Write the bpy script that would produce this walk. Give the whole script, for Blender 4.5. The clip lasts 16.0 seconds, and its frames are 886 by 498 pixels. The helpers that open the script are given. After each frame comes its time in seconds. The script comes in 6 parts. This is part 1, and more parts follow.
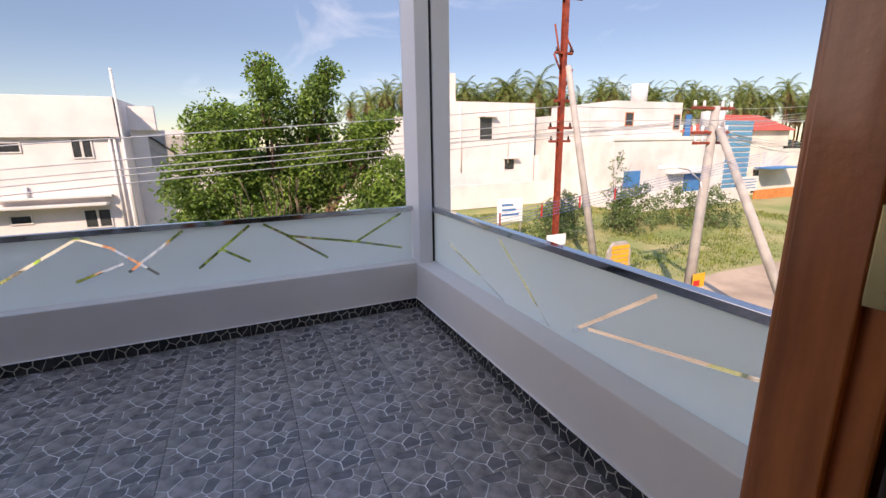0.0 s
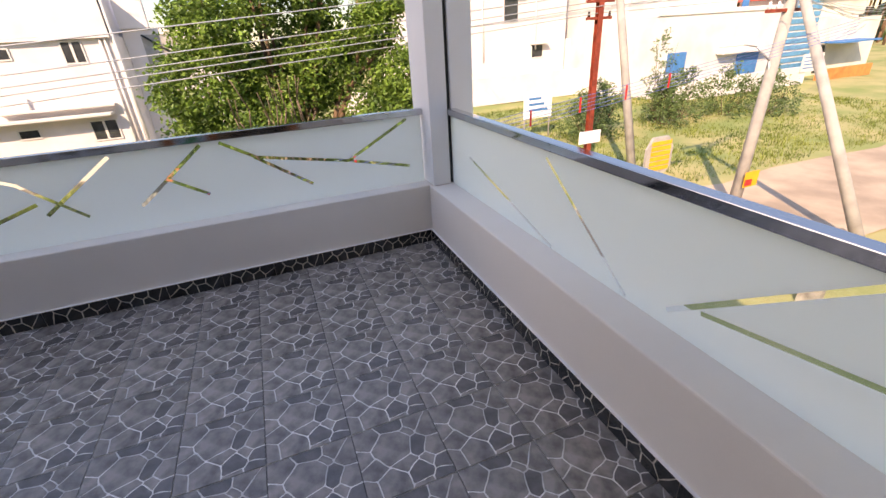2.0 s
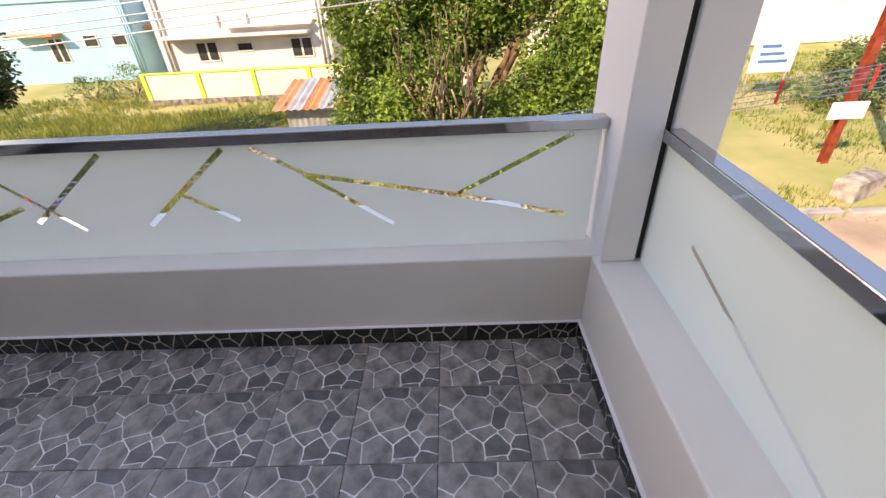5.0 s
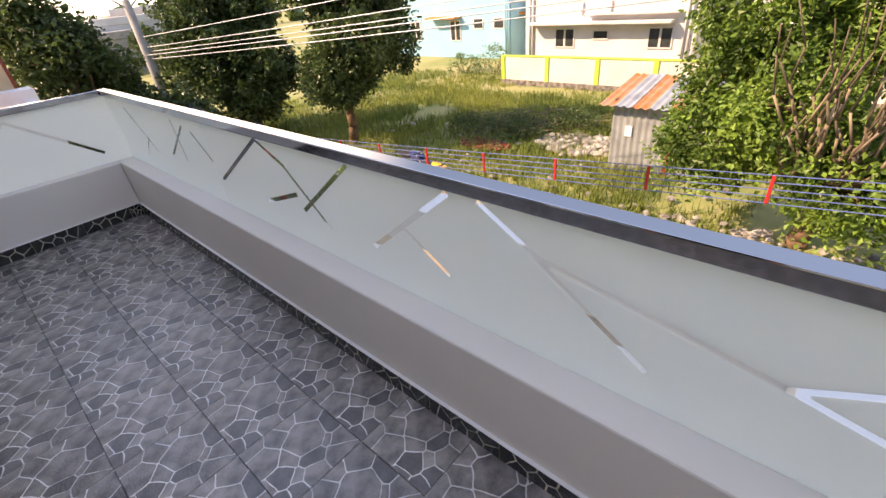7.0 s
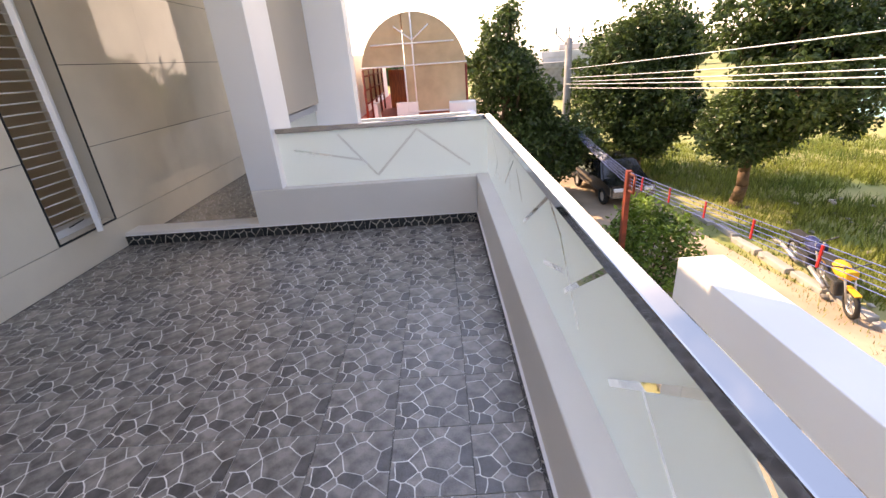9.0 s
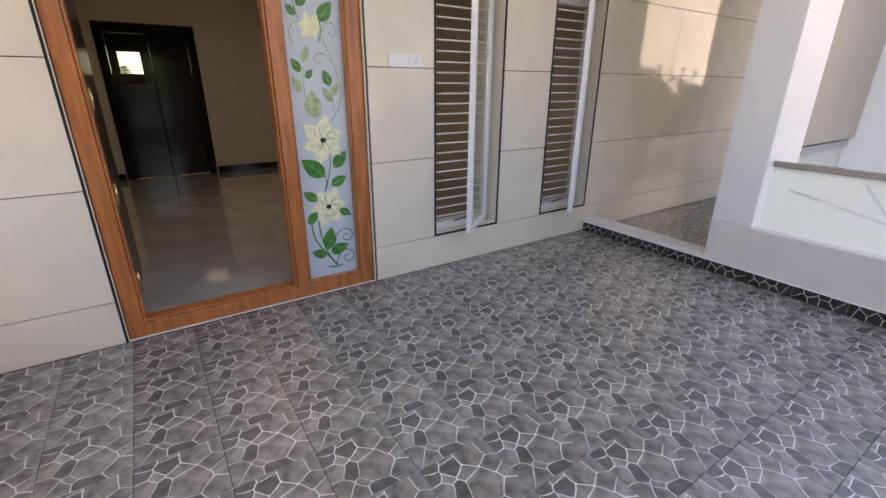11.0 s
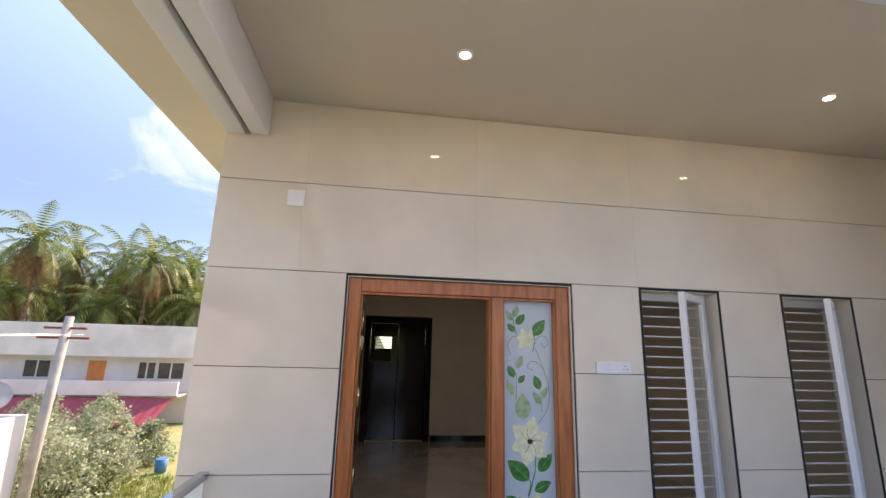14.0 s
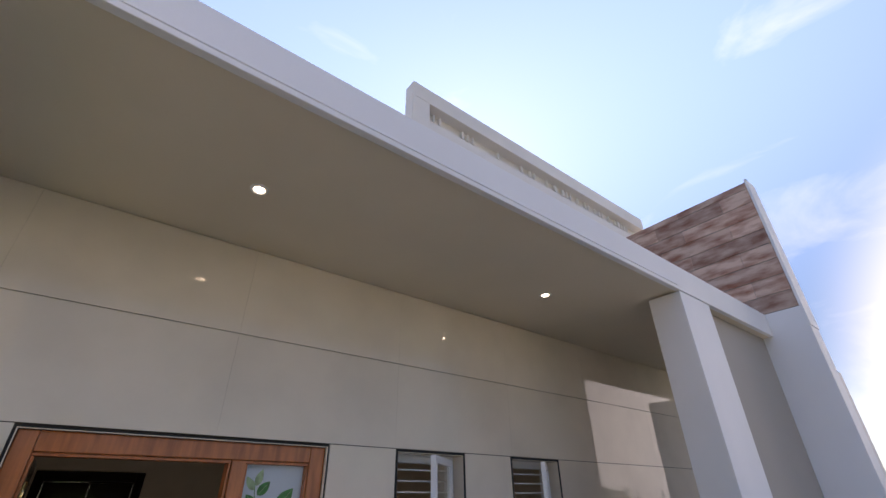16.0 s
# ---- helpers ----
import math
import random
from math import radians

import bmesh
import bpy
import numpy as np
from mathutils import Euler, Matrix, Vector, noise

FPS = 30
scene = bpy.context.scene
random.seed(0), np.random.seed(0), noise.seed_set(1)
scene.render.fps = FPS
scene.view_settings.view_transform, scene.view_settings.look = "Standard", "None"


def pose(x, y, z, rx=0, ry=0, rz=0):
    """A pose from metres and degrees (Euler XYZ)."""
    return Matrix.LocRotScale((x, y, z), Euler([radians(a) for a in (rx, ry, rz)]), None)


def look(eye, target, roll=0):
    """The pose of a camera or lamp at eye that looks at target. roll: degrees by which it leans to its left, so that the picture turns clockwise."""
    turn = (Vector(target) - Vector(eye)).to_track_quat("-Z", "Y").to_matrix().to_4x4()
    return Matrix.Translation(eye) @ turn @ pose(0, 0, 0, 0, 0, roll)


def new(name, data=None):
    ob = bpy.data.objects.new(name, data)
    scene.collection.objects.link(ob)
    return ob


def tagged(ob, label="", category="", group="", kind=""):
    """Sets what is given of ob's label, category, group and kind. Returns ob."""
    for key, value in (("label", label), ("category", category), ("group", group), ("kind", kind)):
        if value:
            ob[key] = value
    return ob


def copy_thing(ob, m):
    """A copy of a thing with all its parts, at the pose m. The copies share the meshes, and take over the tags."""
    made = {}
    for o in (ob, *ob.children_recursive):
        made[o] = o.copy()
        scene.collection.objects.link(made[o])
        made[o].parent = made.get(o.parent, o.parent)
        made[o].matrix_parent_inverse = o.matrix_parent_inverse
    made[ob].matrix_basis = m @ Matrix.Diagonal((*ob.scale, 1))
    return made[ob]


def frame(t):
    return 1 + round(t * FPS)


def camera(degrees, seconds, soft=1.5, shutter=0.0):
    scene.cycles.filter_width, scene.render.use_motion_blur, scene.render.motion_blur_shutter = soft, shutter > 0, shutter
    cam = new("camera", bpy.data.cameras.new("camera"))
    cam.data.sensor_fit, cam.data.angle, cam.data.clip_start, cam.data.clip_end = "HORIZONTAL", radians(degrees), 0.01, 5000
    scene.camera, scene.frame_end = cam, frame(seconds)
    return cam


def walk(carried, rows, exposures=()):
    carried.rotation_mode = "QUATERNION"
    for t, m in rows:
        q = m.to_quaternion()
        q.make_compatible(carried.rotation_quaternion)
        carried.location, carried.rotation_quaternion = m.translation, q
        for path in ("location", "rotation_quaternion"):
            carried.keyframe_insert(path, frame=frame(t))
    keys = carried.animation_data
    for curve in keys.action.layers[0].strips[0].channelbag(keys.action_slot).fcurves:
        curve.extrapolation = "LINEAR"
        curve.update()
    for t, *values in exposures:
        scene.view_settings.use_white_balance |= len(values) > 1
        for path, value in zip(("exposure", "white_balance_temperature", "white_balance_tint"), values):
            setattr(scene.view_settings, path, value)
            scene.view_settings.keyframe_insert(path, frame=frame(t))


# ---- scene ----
cam = camera(90.7, 16.0)
PATH = [
    (0, (0.178, 0.432, 1.464), (0.974, 2.204, 0.991), -0.8),
    (0.5, (0.320, 0.621, 1.438), (1.051, 2.379, 0.824), -1.75),
    (1, (0.423, 0.79, 1.427), (1.089, 2.536, 0.715), -2.5),
    (1.5, (0.483, 1.004, 1.399), (1.133, 2.724, 0.612), -2.7),
    (2, (0.56, 1.244, 1.367), (1.185, 2.922, 0.475), -3.6),
    (2.5, (0.696, 1.443, 1.335), (1.226, 3.097, 0.343), -4.8),
    (3, (0.823, 1.636, 1.338), (1.264, 3.275, 0.28), -5.1),
    (3.2, (0.847, 1.725, 1.334), (1.255, 3.369, 0.27), -4.8),
    (5.3, (1.008, 2.753, 1.381), (0.844, 4.413, 0.277), -3.4),
    (5.5, (0.994, 2.84, 1.374), (0.754, 4.488, 0.267), -3.6),
    (6, (0.967, 3.006, 1.342), (0.409, 4.579, 0.24), -5.1),
    (6.5, (0.972, 3.152, 1.363), (0.098, 4.588, 0.278), -5.6),
    (7, (0.932, 3.289, 1.36), (-0.26, 4.507, 0.313), -6.2),
    (7.5, (0.84, 3.421, 1.366), (-0.585, 4.425, 0.386), -5.1),
    (8, (0.782, 3.525, 1.373), (-0.837, 4.239, 0.441), -5.0),
    (8.5, (0.757, 3.649, 1.382), (-1.014, 3.986, 0.517), -4.7),
    (9, (0.712, 3.698, 1.376), (-1.12, 3.675, 0.574), -4.2),
    (9.5, (0.63, 3.683, 1.378), (-1.188, 3.32, 0.628), -3.2),
    (10, (0.6, 3.63, 1.385), (-1.047, 2.769, 0.645), -1.8),
    (10.2, (0.597, 3.616, 1.383), (-0.957, 2.594, 0.648), -1.2),
    (12.3, (0.697, 3.683, 1.488), (0.499, 1.759, 0.978), 0.2),
    (12.5, (0.696, 3.691, 1.5), (0.533, 1.745, 1.072), 0.1),
    (13, (0.708, 3.715, 1.55), (0.567, 1.731, 1.341), 0.6),
    (13.5, (0.707, 3.752, 1.623), (0.538, 1.762, 1.726), 1.0),
    (14, (0.702, 3.781, 1.669), (0.439, 1.848, 2.107), 1.6),
    (14.5, (0.701, 3.809, 1.711), (0.282, 1.985, 2.416), 1.5),
    (15, (0.68, 3.833, 1.753), (0.052, 2.158, 2.647), 0.9),
    (15.5, (0.66, 3.828, 1.772), (-0.175, 2.301, 2.759), 0.2),
    (16, (0.7, 3.762, 1.799), (-0.366, 2.398, 2.801), -0.5),
]
walk(cam, [(t, look(eye, target, roll)) for t, eye, target, roll in PATH],
     [(0, 2.17, 8300, 26), (1, 2.37, 8800, 26), (2, 2.57, 9400, 26), (3, 2.67, 9800, 26), (6, 2.67, 10300, 26), (8, 2.72, 10600, 26), (9, 3.02, 10700, 26), (10, 3.27, 10700, 26), (12.5, 3.17, 9800, 26), (13.5, 3.07, 9100, 26), (14, 2.87, 8500, 26), (14.5, 2.82, 8200, 26), (15, 2.48, 8000, 26), (15.5, 2.18, 7900, 26), (16, 1.98, 7800, 26)])

# ---- world and sun ----
SUN_AZ, SUN_EL = radians(222), radians(37.5)      # compass-like: 0 = +y, clockwise
world = bpy.data.worlds.new("sky")
scene.world = world
world.use_nodes = True
wn, wl = world.node_tree.nodes, world.node_tree.links
wn.clear()
sky = wn.new("ShaderNodeTexSky")
sky.sky_type, sky.sun_disc = "NISHITA", False
sky.sun_elevation, sky.sun_rotation = SUN_EL, SUN_AZ
sky.air_density, sky.dust_density, sky.ozone_density = 1.0, 0.05, 1.8
coord = wn.new("ShaderNodeTexCoord")
stretch = wn.new("ShaderNodeMapping")
stretch.inputs["Scale"].default_value = (1.0, 1.0, 2.6)
stretch.inputs["Rotation"].default_value = (0.1, 0.0, 0.5)
cloud = wn.new("ShaderNodeTexNoise")
cloud.inputs["Scale"].default_value, cloud.inputs["Detail"].default_value = 2.2, 9.0
cloud.inputs["Roughness"].default_value, cloud.inputs["Distortion"].default_value = 0.55, 0.9
ramp = wn.new("ShaderNodeValToRGB")
ramp.color_ramp.elements[0].position, ramp.color_ramp.elements[1].position = 0.58, 0.95
ramp.color_ramp.elements[1].color = (0.42, 0.42, 0.42, 1)
mixc = wn.new("ShaderNodeMix")
mixc.data_type = "RGBA"
mixc.inputs["B"].default_value = (3.4, 3.5, 3.6, 1)
bg = wn.new("ShaderNodeBackground")
bg.inputs["Strength"].default_value = 0.15
wout = wn.new("ShaderNodeOutputWorld")
wl.new(coord.outputs["Generated"], stretch.inputs["Vector"])
wl.new(stretch.outputs["Vector"], cloud.inputs["Vector"])
wl.new(cloud.outputs["Fac"], ramp.inputs["Fac"])
# clear deep-blue air low in the sky
height = wn.new("ShaderNodeSeparateXYZ")
clear_air = wn.new("ShaderNodeMapRange")
clear_air.interpolation_type = "SMOOTHSTEP"
clear_air.inputs["From Min"].default_value, clear_air.inputs["From Max"].default_value = 0.18, 0.85
clear_air.inputs["To Min"].default_value, clear_air.inputs["To Max"].default_value = 0.0, 1.0
deepen_tint = wn.new("ShaderNodeMix")
deepen_tint.data_type = "RGBA"
deepen_tint.inputs["A"].default_value, deepen_tint.inputs["B"].default_value = (0.15, 0.175, 0.205, 1), (0.70, 0.71, 0.73, 1)
deepen = wn.new("ShaderNodeMix")
deepen.data_type, deepen.blend_type = "RGBA", "MULTIPLY"
deepen.inputs["Factor"].default_value = 1.0
wl.new(coord.outputs["Generated"], height.inputs["Vector"])
wl.new(height.outputs["Z"], clear_air.inputs["Value"])
wl.new(sky.outputs["Color"], deepen.inputs["A"])
wl.new(clear_air.outputs["Result"], deepen_tint.inputs["Factor"])
wl.new(deepen_tint.outputs["Result"], deepen.inputs["B"])
wl.new(deepen.outputs["Result"], mixc.inputs["A"])
wl.new(ramp.outputs["Color"], mixc.inputs["Factor"])
# bright haze round the sun and along the western horizon
haze_dot = wn.new("ShaderNodeVectorMath")
haze_dot.operation = "DOT_PRODUCT"
haze_dot.inputs[1].default_value = Vector((-0.95, 0.30, 0.05)).normalized()
haze_map = wn.new("ShaderNodeMapRange")
haze_map.interpolation_type = "SMOOTHERSTEP"
haze_map.inputs["From Min"].default_value, haze_map.inputs["From Max"].default_value = 0.84, 1.0
haze = wn.new("ShaderNodeMix")
haze.data_type = "RGBA"
haze.inputs["B"].default_value = (3.9, 4.0, 4.2, 1)
wl.new(coord.outputs["Generated"], haze_dot.inputs[0])
wl.new(haze_dot.outputs["Value"], haze_map.inputs["Value"])
wl.new(haze_map.outputs["Result"], haze.inputs["Factor"])
wl.new(mixc.outputs["Result"], haze.inputs["A"])
wl.new(haze.outputs["Result"], bg.inputs["Color"])
wl.new(bg.outputs["Background"], wout.inputs["Surface"])
sun_data = bpy.data.lights.new("sun", "SUN")
sun_data.energy, sun_data.angle, sun_data.color = 1.3, radians(0.53), (1.0, 0.93, 0.82)
sun = new("sun", sun_data)
sun.matrix_world = look((0, 0, 30), (-math.sin(SUN_AZ) * math.cos(SUN_EL), -math.cos(SUN_AZ) * math.cos(SUN_EL), 30 - math.sin(SUN_EL)))

# ---- materials ----
def material(name, col, rough=0.6, metal=0.0, vary=0.12, scale=3.0, bump=0.0, bump_scale=60.0, islands=0.0, per_object=0.0, col2=None, spec=0.5, coat=0.0, stretch=None, glow_through=0.0):
    m = bpy.data.materials.new(name)
    m.use_nodes = True
    n, l = m.node_tree.nodes, m.node_tree.links
    p = n["Principled BSDF"]
    p.inputs["Roughness"].default_value, p.inputs["Metallic"].default_value = rough, metal
    p.inputs["Specular IOR Level"].default_value = spec
    p.inputs["Coat Weight"].default_value = coat
    p.inputs["Coat Roughness"].default_value = 0.06
    tc = n.new("ShaderNodeTexCoord")
    big = n.new("ShaderNodeTexNoise")
    big.inputs["Scale"].default_value, big.inputs["Detail"].default_value = scale, 6.0
    fine = n.new("ShaderNodeTexNoise")
    fine.inputs["Scale"].default_value, fine.inputs["Detail"].default_value = bump_scale, 4.0
    if stretch:
        grain = n.new("ShaderNodeMapping")
        grain.inputs["Scale"].default_value = stretch
        l.new(tc.outputs["Object"], grain.inputs["Vector"])
        l.new(grain.outputs["Vector"], big.inputs["Vector"])
    else:
        l.new(tc.outputs["Object"], big.inputs["Vector"])
    l.new(tc.outputs["Object"], fine.inputs["Vector"])
    mix = n.new("ShaderNodeMix")
    mix.data_type = "RGBA"
    c2 = col2 if col2 else tuple(c * (1 - 2.2 * vary) for c in col)
    mix.inputs["A"].default_value, mix.inputs["B"].default_value = (*c2, 1), (*col, 1)
    rmp = n.new("ShaderNodeMapRange")
    rmp.inputs["From Min"].default_value, rmp.inputs["From Max"].default_value = 0.33, 0.62
    l.new(big.outputs["Fac"], rmp.inputs["Value"])
    l.new(rmp.outputs["Result"], mix.inputs["Factor"])
    last = mix.outputs["Result"]
    hsv = n.new("ShaderNodeHueSaturation")
    l.new(last, hsv.inputs["Color"])
    val = n.new("ShaderNodeMath")
    val.operation = "MULTIPLY_ADD"
    val.inputs[1].default_value, val.inputs[2].default_value = 0.5 * vary, 1 - 0.25 * vary
    l.new(fine.outputs["Fac"], val.inputs[0])
    last_v = val.outputs[0]
    for amount, source in ((islands, "i"), (per_object, "o")):
        if amount:
            src = n.new("ShaderNodeNewGeometry").outputs["Random Per Island"] if source == "i" else n.new("ShaderNodeObjectInfo").outputs["Random"]
            mr = n.new("ShaderNodeMapRange")
            mr.inputs["To Min"].default_value, mr.inputs["To Max"].default_value = 1 - amount, 1 + amount
            mul = n.new("ShaderNodeMath")
            mul.operation = "MULTIPLY"
            l.new(src, mr.inputs["Value"])
            l.new(mr.outputs["Result"], mul.inputs[0])
            l.new(last_v, mul.inputs[1])
            last_v = mul.outputs[0]
    l.new(last_v, hsv.inputs["Value"])
    l.new(hsv.outputs["Color"], p.inputs["Base Color"])
    if bump:
        b = n.new("ShaderNodeBump")
        b.inputs["Strength"].default_value, b.inputs["Distance"].default_value = bump, 0.01
        l.new(fine.outputs["Fac"], b.inputs["Height"])
        l.new(b.outputs["Normal"], p.inputs["Normal"])
    if glow_through:
        tr = n.new("ShaderNodeBsdfTranslucent")
        mx = n.new("ShaderNodeMixShader")
        mx.inputs["Fac"].default_value = glow_through
        l.new(hsv.outputs["Color"], tr.inputs["Color"])
        l.new(p.outputs["BSDF"], mx.inputs[1])
        l.new(tr.outputs["BSDF"], mx.inputs[2])
        l.new(mx.outputs["Shader"], n["Material Output"].inputs["Surface"])
    return m


M = {}
M["white"] = material("white_paint", (0.84, 0.83, 0.83), 0.55, vary=0.02, scale=1.3, bump=0.06, bump_scale=90)
M["greige"] = material("greige_paint", (0.80, 0.765, 0.72), 0.6, vary=0.04, scale=1.1, bump=0.06, bump_scale=80)
M["soffit"] = material("soffit_paint", (0.77, 0.675, 0.53), 0.6, vary=0.04, scale=0.8, bump=0.05)
M["tile_wall"] = material("polished_wall_tile", (0.80, 0.71, 0.585), 0.035, vary=0.05, scale=1.6, per_object=0.02, bump=0.0)
# greige darkened to put the hanging panel's shade into colour; also the mortar bed
M["shaded_panel_mortar"] = material("shaded_panel_and_mortar", (0.40, 0.36, 0.31), 0.6, vary=0.04, scale=0.8, bump=0.05)
M["house_white"] = material("weathered_white_paint", (0.70, 0.675, 0.65), 0.8, vary=0.10, scale=0.5, bump=0.1, bump_scale=20)
M["grout"] = material("dark_tile_grout", (0.055, 0.048, 0.042), 0.9)
M["black"] = material("black_gap", (0.02, 0.02, 0.02), 0.7)
M["stone"] = material("floor_stone", (0.315, 0.285, 0.266), 0.20, vary=0.30, scale=14, bump=0.25, bump_scale=120, islands=0.16, per_object=0.12, spec=0.75)
M["stone_dark"] = material("floor_stone_dark", (0.150, 0.140, 0.138), 0.20, vary=0.24, scale=14, bump=0.25, bump_scale=120, islands=0.15, per_object=0.12, spec=0.75)
M["joint"] = material("floor_joint", (0.80, 0.78, 0.75), 0.20, vary=0.26, scale=5, spec=0.75)
M["skirt"] = material("skirt_stone", (0.035, 0.035, 0.034), 0.25, vary=0.25, scale=14, islands=0.35)
M["skirt_joint"] = material("skirt_joint", (0.60, 0.58, 0.52), 0.4, vary=0.2, scale=20)
M["steel"] = material("polished_steel", (0.50, 0.51, 0.54), 0.07, metal=1.0, vary=0.02, bump=0.02, bump_scale=6)
M["wood"] = material("teak_wood", (0.55, 0.17, 0.05), 0.32, vary=0.18, scale=9, bump=0.1, bump_scale=60, coat=0.3, stretch=(3.0, 3.0, 0.35))
M["ground"] = material("grass_and_soil", (0.36, 0.32, 0.14), 0.95, vary=0.3, scale=0.35, bump=0.6, bump_scale=4, col2=(0.19, 0.235, 0.07))
M["dirt"] = material("dirt_road", (0.48, 0.36, 0.26), 0.95, vary=0.2, scale=0.5, bump=0.5, bump_scale=6)
M["leaf"] = material("leaf", (0.20, 0.32, 0.055), 0.5, vary=0.3, scale=1.2, islands=0.45, col2=(0.055, 0.115, 0.018), glow_through=0.35)
M["leaf_dark"] = material("leaf_dark", (0.11, 0.165, 0.05), 0.4, vary=0.3, scale=0.8, islands=0.5, col2=(0.04, 0.075, 0.02), glow_through=0.35)
M["bark"] = material("bark", (0.20, 0.12, 0.07), 0.9, vary=0.3, scale=6, bump=0.6, bump_scale=30)
M["cream"] = material("cream_paint", (0.72, 0.66, 0.58), 0.75, vary=0.07, scale=0.6, bump=0.05)
M["sky_paint"] = material("sky_blue_paint", (0.27, 0.54, 0.66), 0.7, vary=0.05, scale=0.5)


def emission_free_glass(name, tint, rough):
    m = bpy.data.materials.new(name)
    m.use_nodes = True
    p = m.node_tree.nodes["Principled BSDF"]
    p.inputs["Base Color"].default_value = (*tint, 1)
    p.inputs["Roughness"].default_value = rough
    p.inputs["Transmission Weight"].default_value = 1.0
    p.inputs["IOR"].default_value = 1.45
    return m


def frosted(name, col, through_light):
    m = bpy.data.materials.new(name)
    m.use_nodes = True
    n, l = m.node_tree.nodes, m.node_tree.links
    p = n["Principled BSDF"]
    p.inputs["Base Color"].default_value = (*col, 1)
    p.inputs["Roughness"].default_value = 0.22
    tr = n.new("ShaderNodeBsdfTranslucent")
    tr.inputs["Color"].default_value = (*col, 1)
    mx = n.new("ShaderNodeMixShader")
    mx.inputs["Fac"].default_value = through_light
    l.new(p.outputs["BSDF"], mx.inputs[1])
    l.new(tr.outputs["BSDF"], mx.inputs[2])
    l.new(mx.outputs["Shader"], n["Material Output"].inputs["Surface"])
    return m


M["brass"] = material("brass", (0.75, 0.58, 0.28), 0.25, metal=1.0, vary=0.05)
M["plastic"] = material("white_plastic", (0.85, 0.85, 0.86), 0.3, vary=0.02)
M["upvc"] = material("window_frame_white", (0.82, 0.83, 0.84), 0.3, vary=0.02)
M["bar"] = material("grille_paint", (0.88, 0.88, 0.87), 0.35, vary=0.03)
M["brown"] = material("dark_brown_door", (0.05, 0.03, 0.022), 0.25, vary=0.2, scale=8)
M["room"] = material("room_paint", (0.62, 0.56, 0.45), 0.7, vary=0.03)
M["room_floor"] = material("room_floor_tile", (0.50, 0.48, 0.45), 0.03, vary=0.10, scale=2.2, bump=0.0, spec=0.9, coat=1.0)
M["ebony"] = material("black_gloss_door", (0.012, 0.011, 0.010), 0.12, vary=0.1)
M["wing_tile"] = material("wood_look_tile", (0.66, 0.46, 0.36), 0.4, vary=0.30, scale=6.0, per_object=0.22, bump=0.1, col2=(0.30, 0.11, 0.06), stretch=(1.0, 0.5, 1.7))
M["concrete"] = material("grey_concrete", (0.42, 0.39, 0.36), 0.9, vary=0.12, scale=2.5, bump=0.3, bump_scale=25)
M["rust"] = material("red_oxide_steel", (0.30, 0.05, 0.025), 0.6, vary=0.25, scale=5)
M["wire"] = material("aluminium_wire", (0.55, 0.55, 0.55), 0.45, metal=0.6, vary=0.05)
M["wire_blue"] = material("blue_wire", (0.10, 0.15, 0.36), 0.5, vary=0.1)
M["red"] = material("red_plastic", (0.62, 0.03, 0.03), 0.45, vary=0.08)
M["green_leaf"] = material("painted_leaf", (0.03, 0.26, 0.05), 0.3, vary=0.35, scale=30, col2=(0.01, 0.13, 0.02))
M["pale_leaf"] = material("pale_leaf", (0.38, 0.55, 0.30), 0.35, vary=0.2, scale=30)
M["petal"] = material("painted_petal", (0.84, 0.86, 0.58), 0.35, vary=0.12, scale=25)
M["pink"] = material("pale_pink_paint", (0.75, 0.68, 0.66), 0.75, vary=0.06, scale=0.7)
M["lime"] = material("lime_paint", (0.42, 0.62, 0.08), 0.7, vary=0.06)
M["rubble"] = material("stone_masonry", (0.30, 0.26, 0.23), 0.9, vary=0.35, scale=5, bump=0.5, bump_scale=12)
M["tin"] = material("corrugated_tin", (0.42, 0.44, 0.46), 0.45, metal=0.3, vary=0.15, scale=2)
M["tin_rust"] = material("rusty_tin", (0.50, 0.17, 0.05), 0.7, vary=0.2, scale=3.0, col2=(0.40, 0.24, 0.15))
M["pane"] = material("dark_window_pane", (0.05, 0.055, 0.06), 0.1, vary=0.2)
M["blue"] = material("blue_paint", (0.04, 0.20, 0.45), 0.6, vary=0.1)
M["slat_blue"] = material("faded_blue_paint", (0.09, 0.30, 0.48), 0.6, vary=0.12)
M["orange"] = material("orange_paint", (0.70, 0.24, 0.07), 0.7, vary=0.08)
M["yellow"] = material("yellow_paint", (0.80, 0.40, 0.03), 0.6, vary=0.08)
M["redroof"] = material("red_roof", (0.55, 0.10, 0.06), 0.7, vary=0.15)
M["magenta"] = material("magenta_sheet", (0.36, 0.05, 0.07), 0.6, vary=0.12)
M["violet"] = material("violet_paint", (0.50, 0.33, 0.58), 0.7, vary=0.08)
M["palm"] = material("palm_leaf", (0.19, 0.225, 0.055), 0.5, vary=0.3, scale=0.6, islands=0.4, col2=(0.11, 0.16, 0.035), glow_through=0.35)
M["palm_dry"] = material("dry_palm_leaf", (0.27, 0.165, 0.065), 0.7, vary=0.3, islands=0.3, glow_through=0.35)
M["bush"] = material("bush_leaf", (0.17, 0.24, 0.09), 0.6, vary=0.3, scale=1.5, islands=0.5, col2=(0.08, 0.14, 0.04), glow_through=0.35)
M["bush_pale"] = material("pale_shrub_leaf", (0.46, 0.48, 0.33), 0.6, vary=0.3, scale=1.5, islands=0.4, col2=(0.17, 0.24, 0.09), glow_through=0.3)
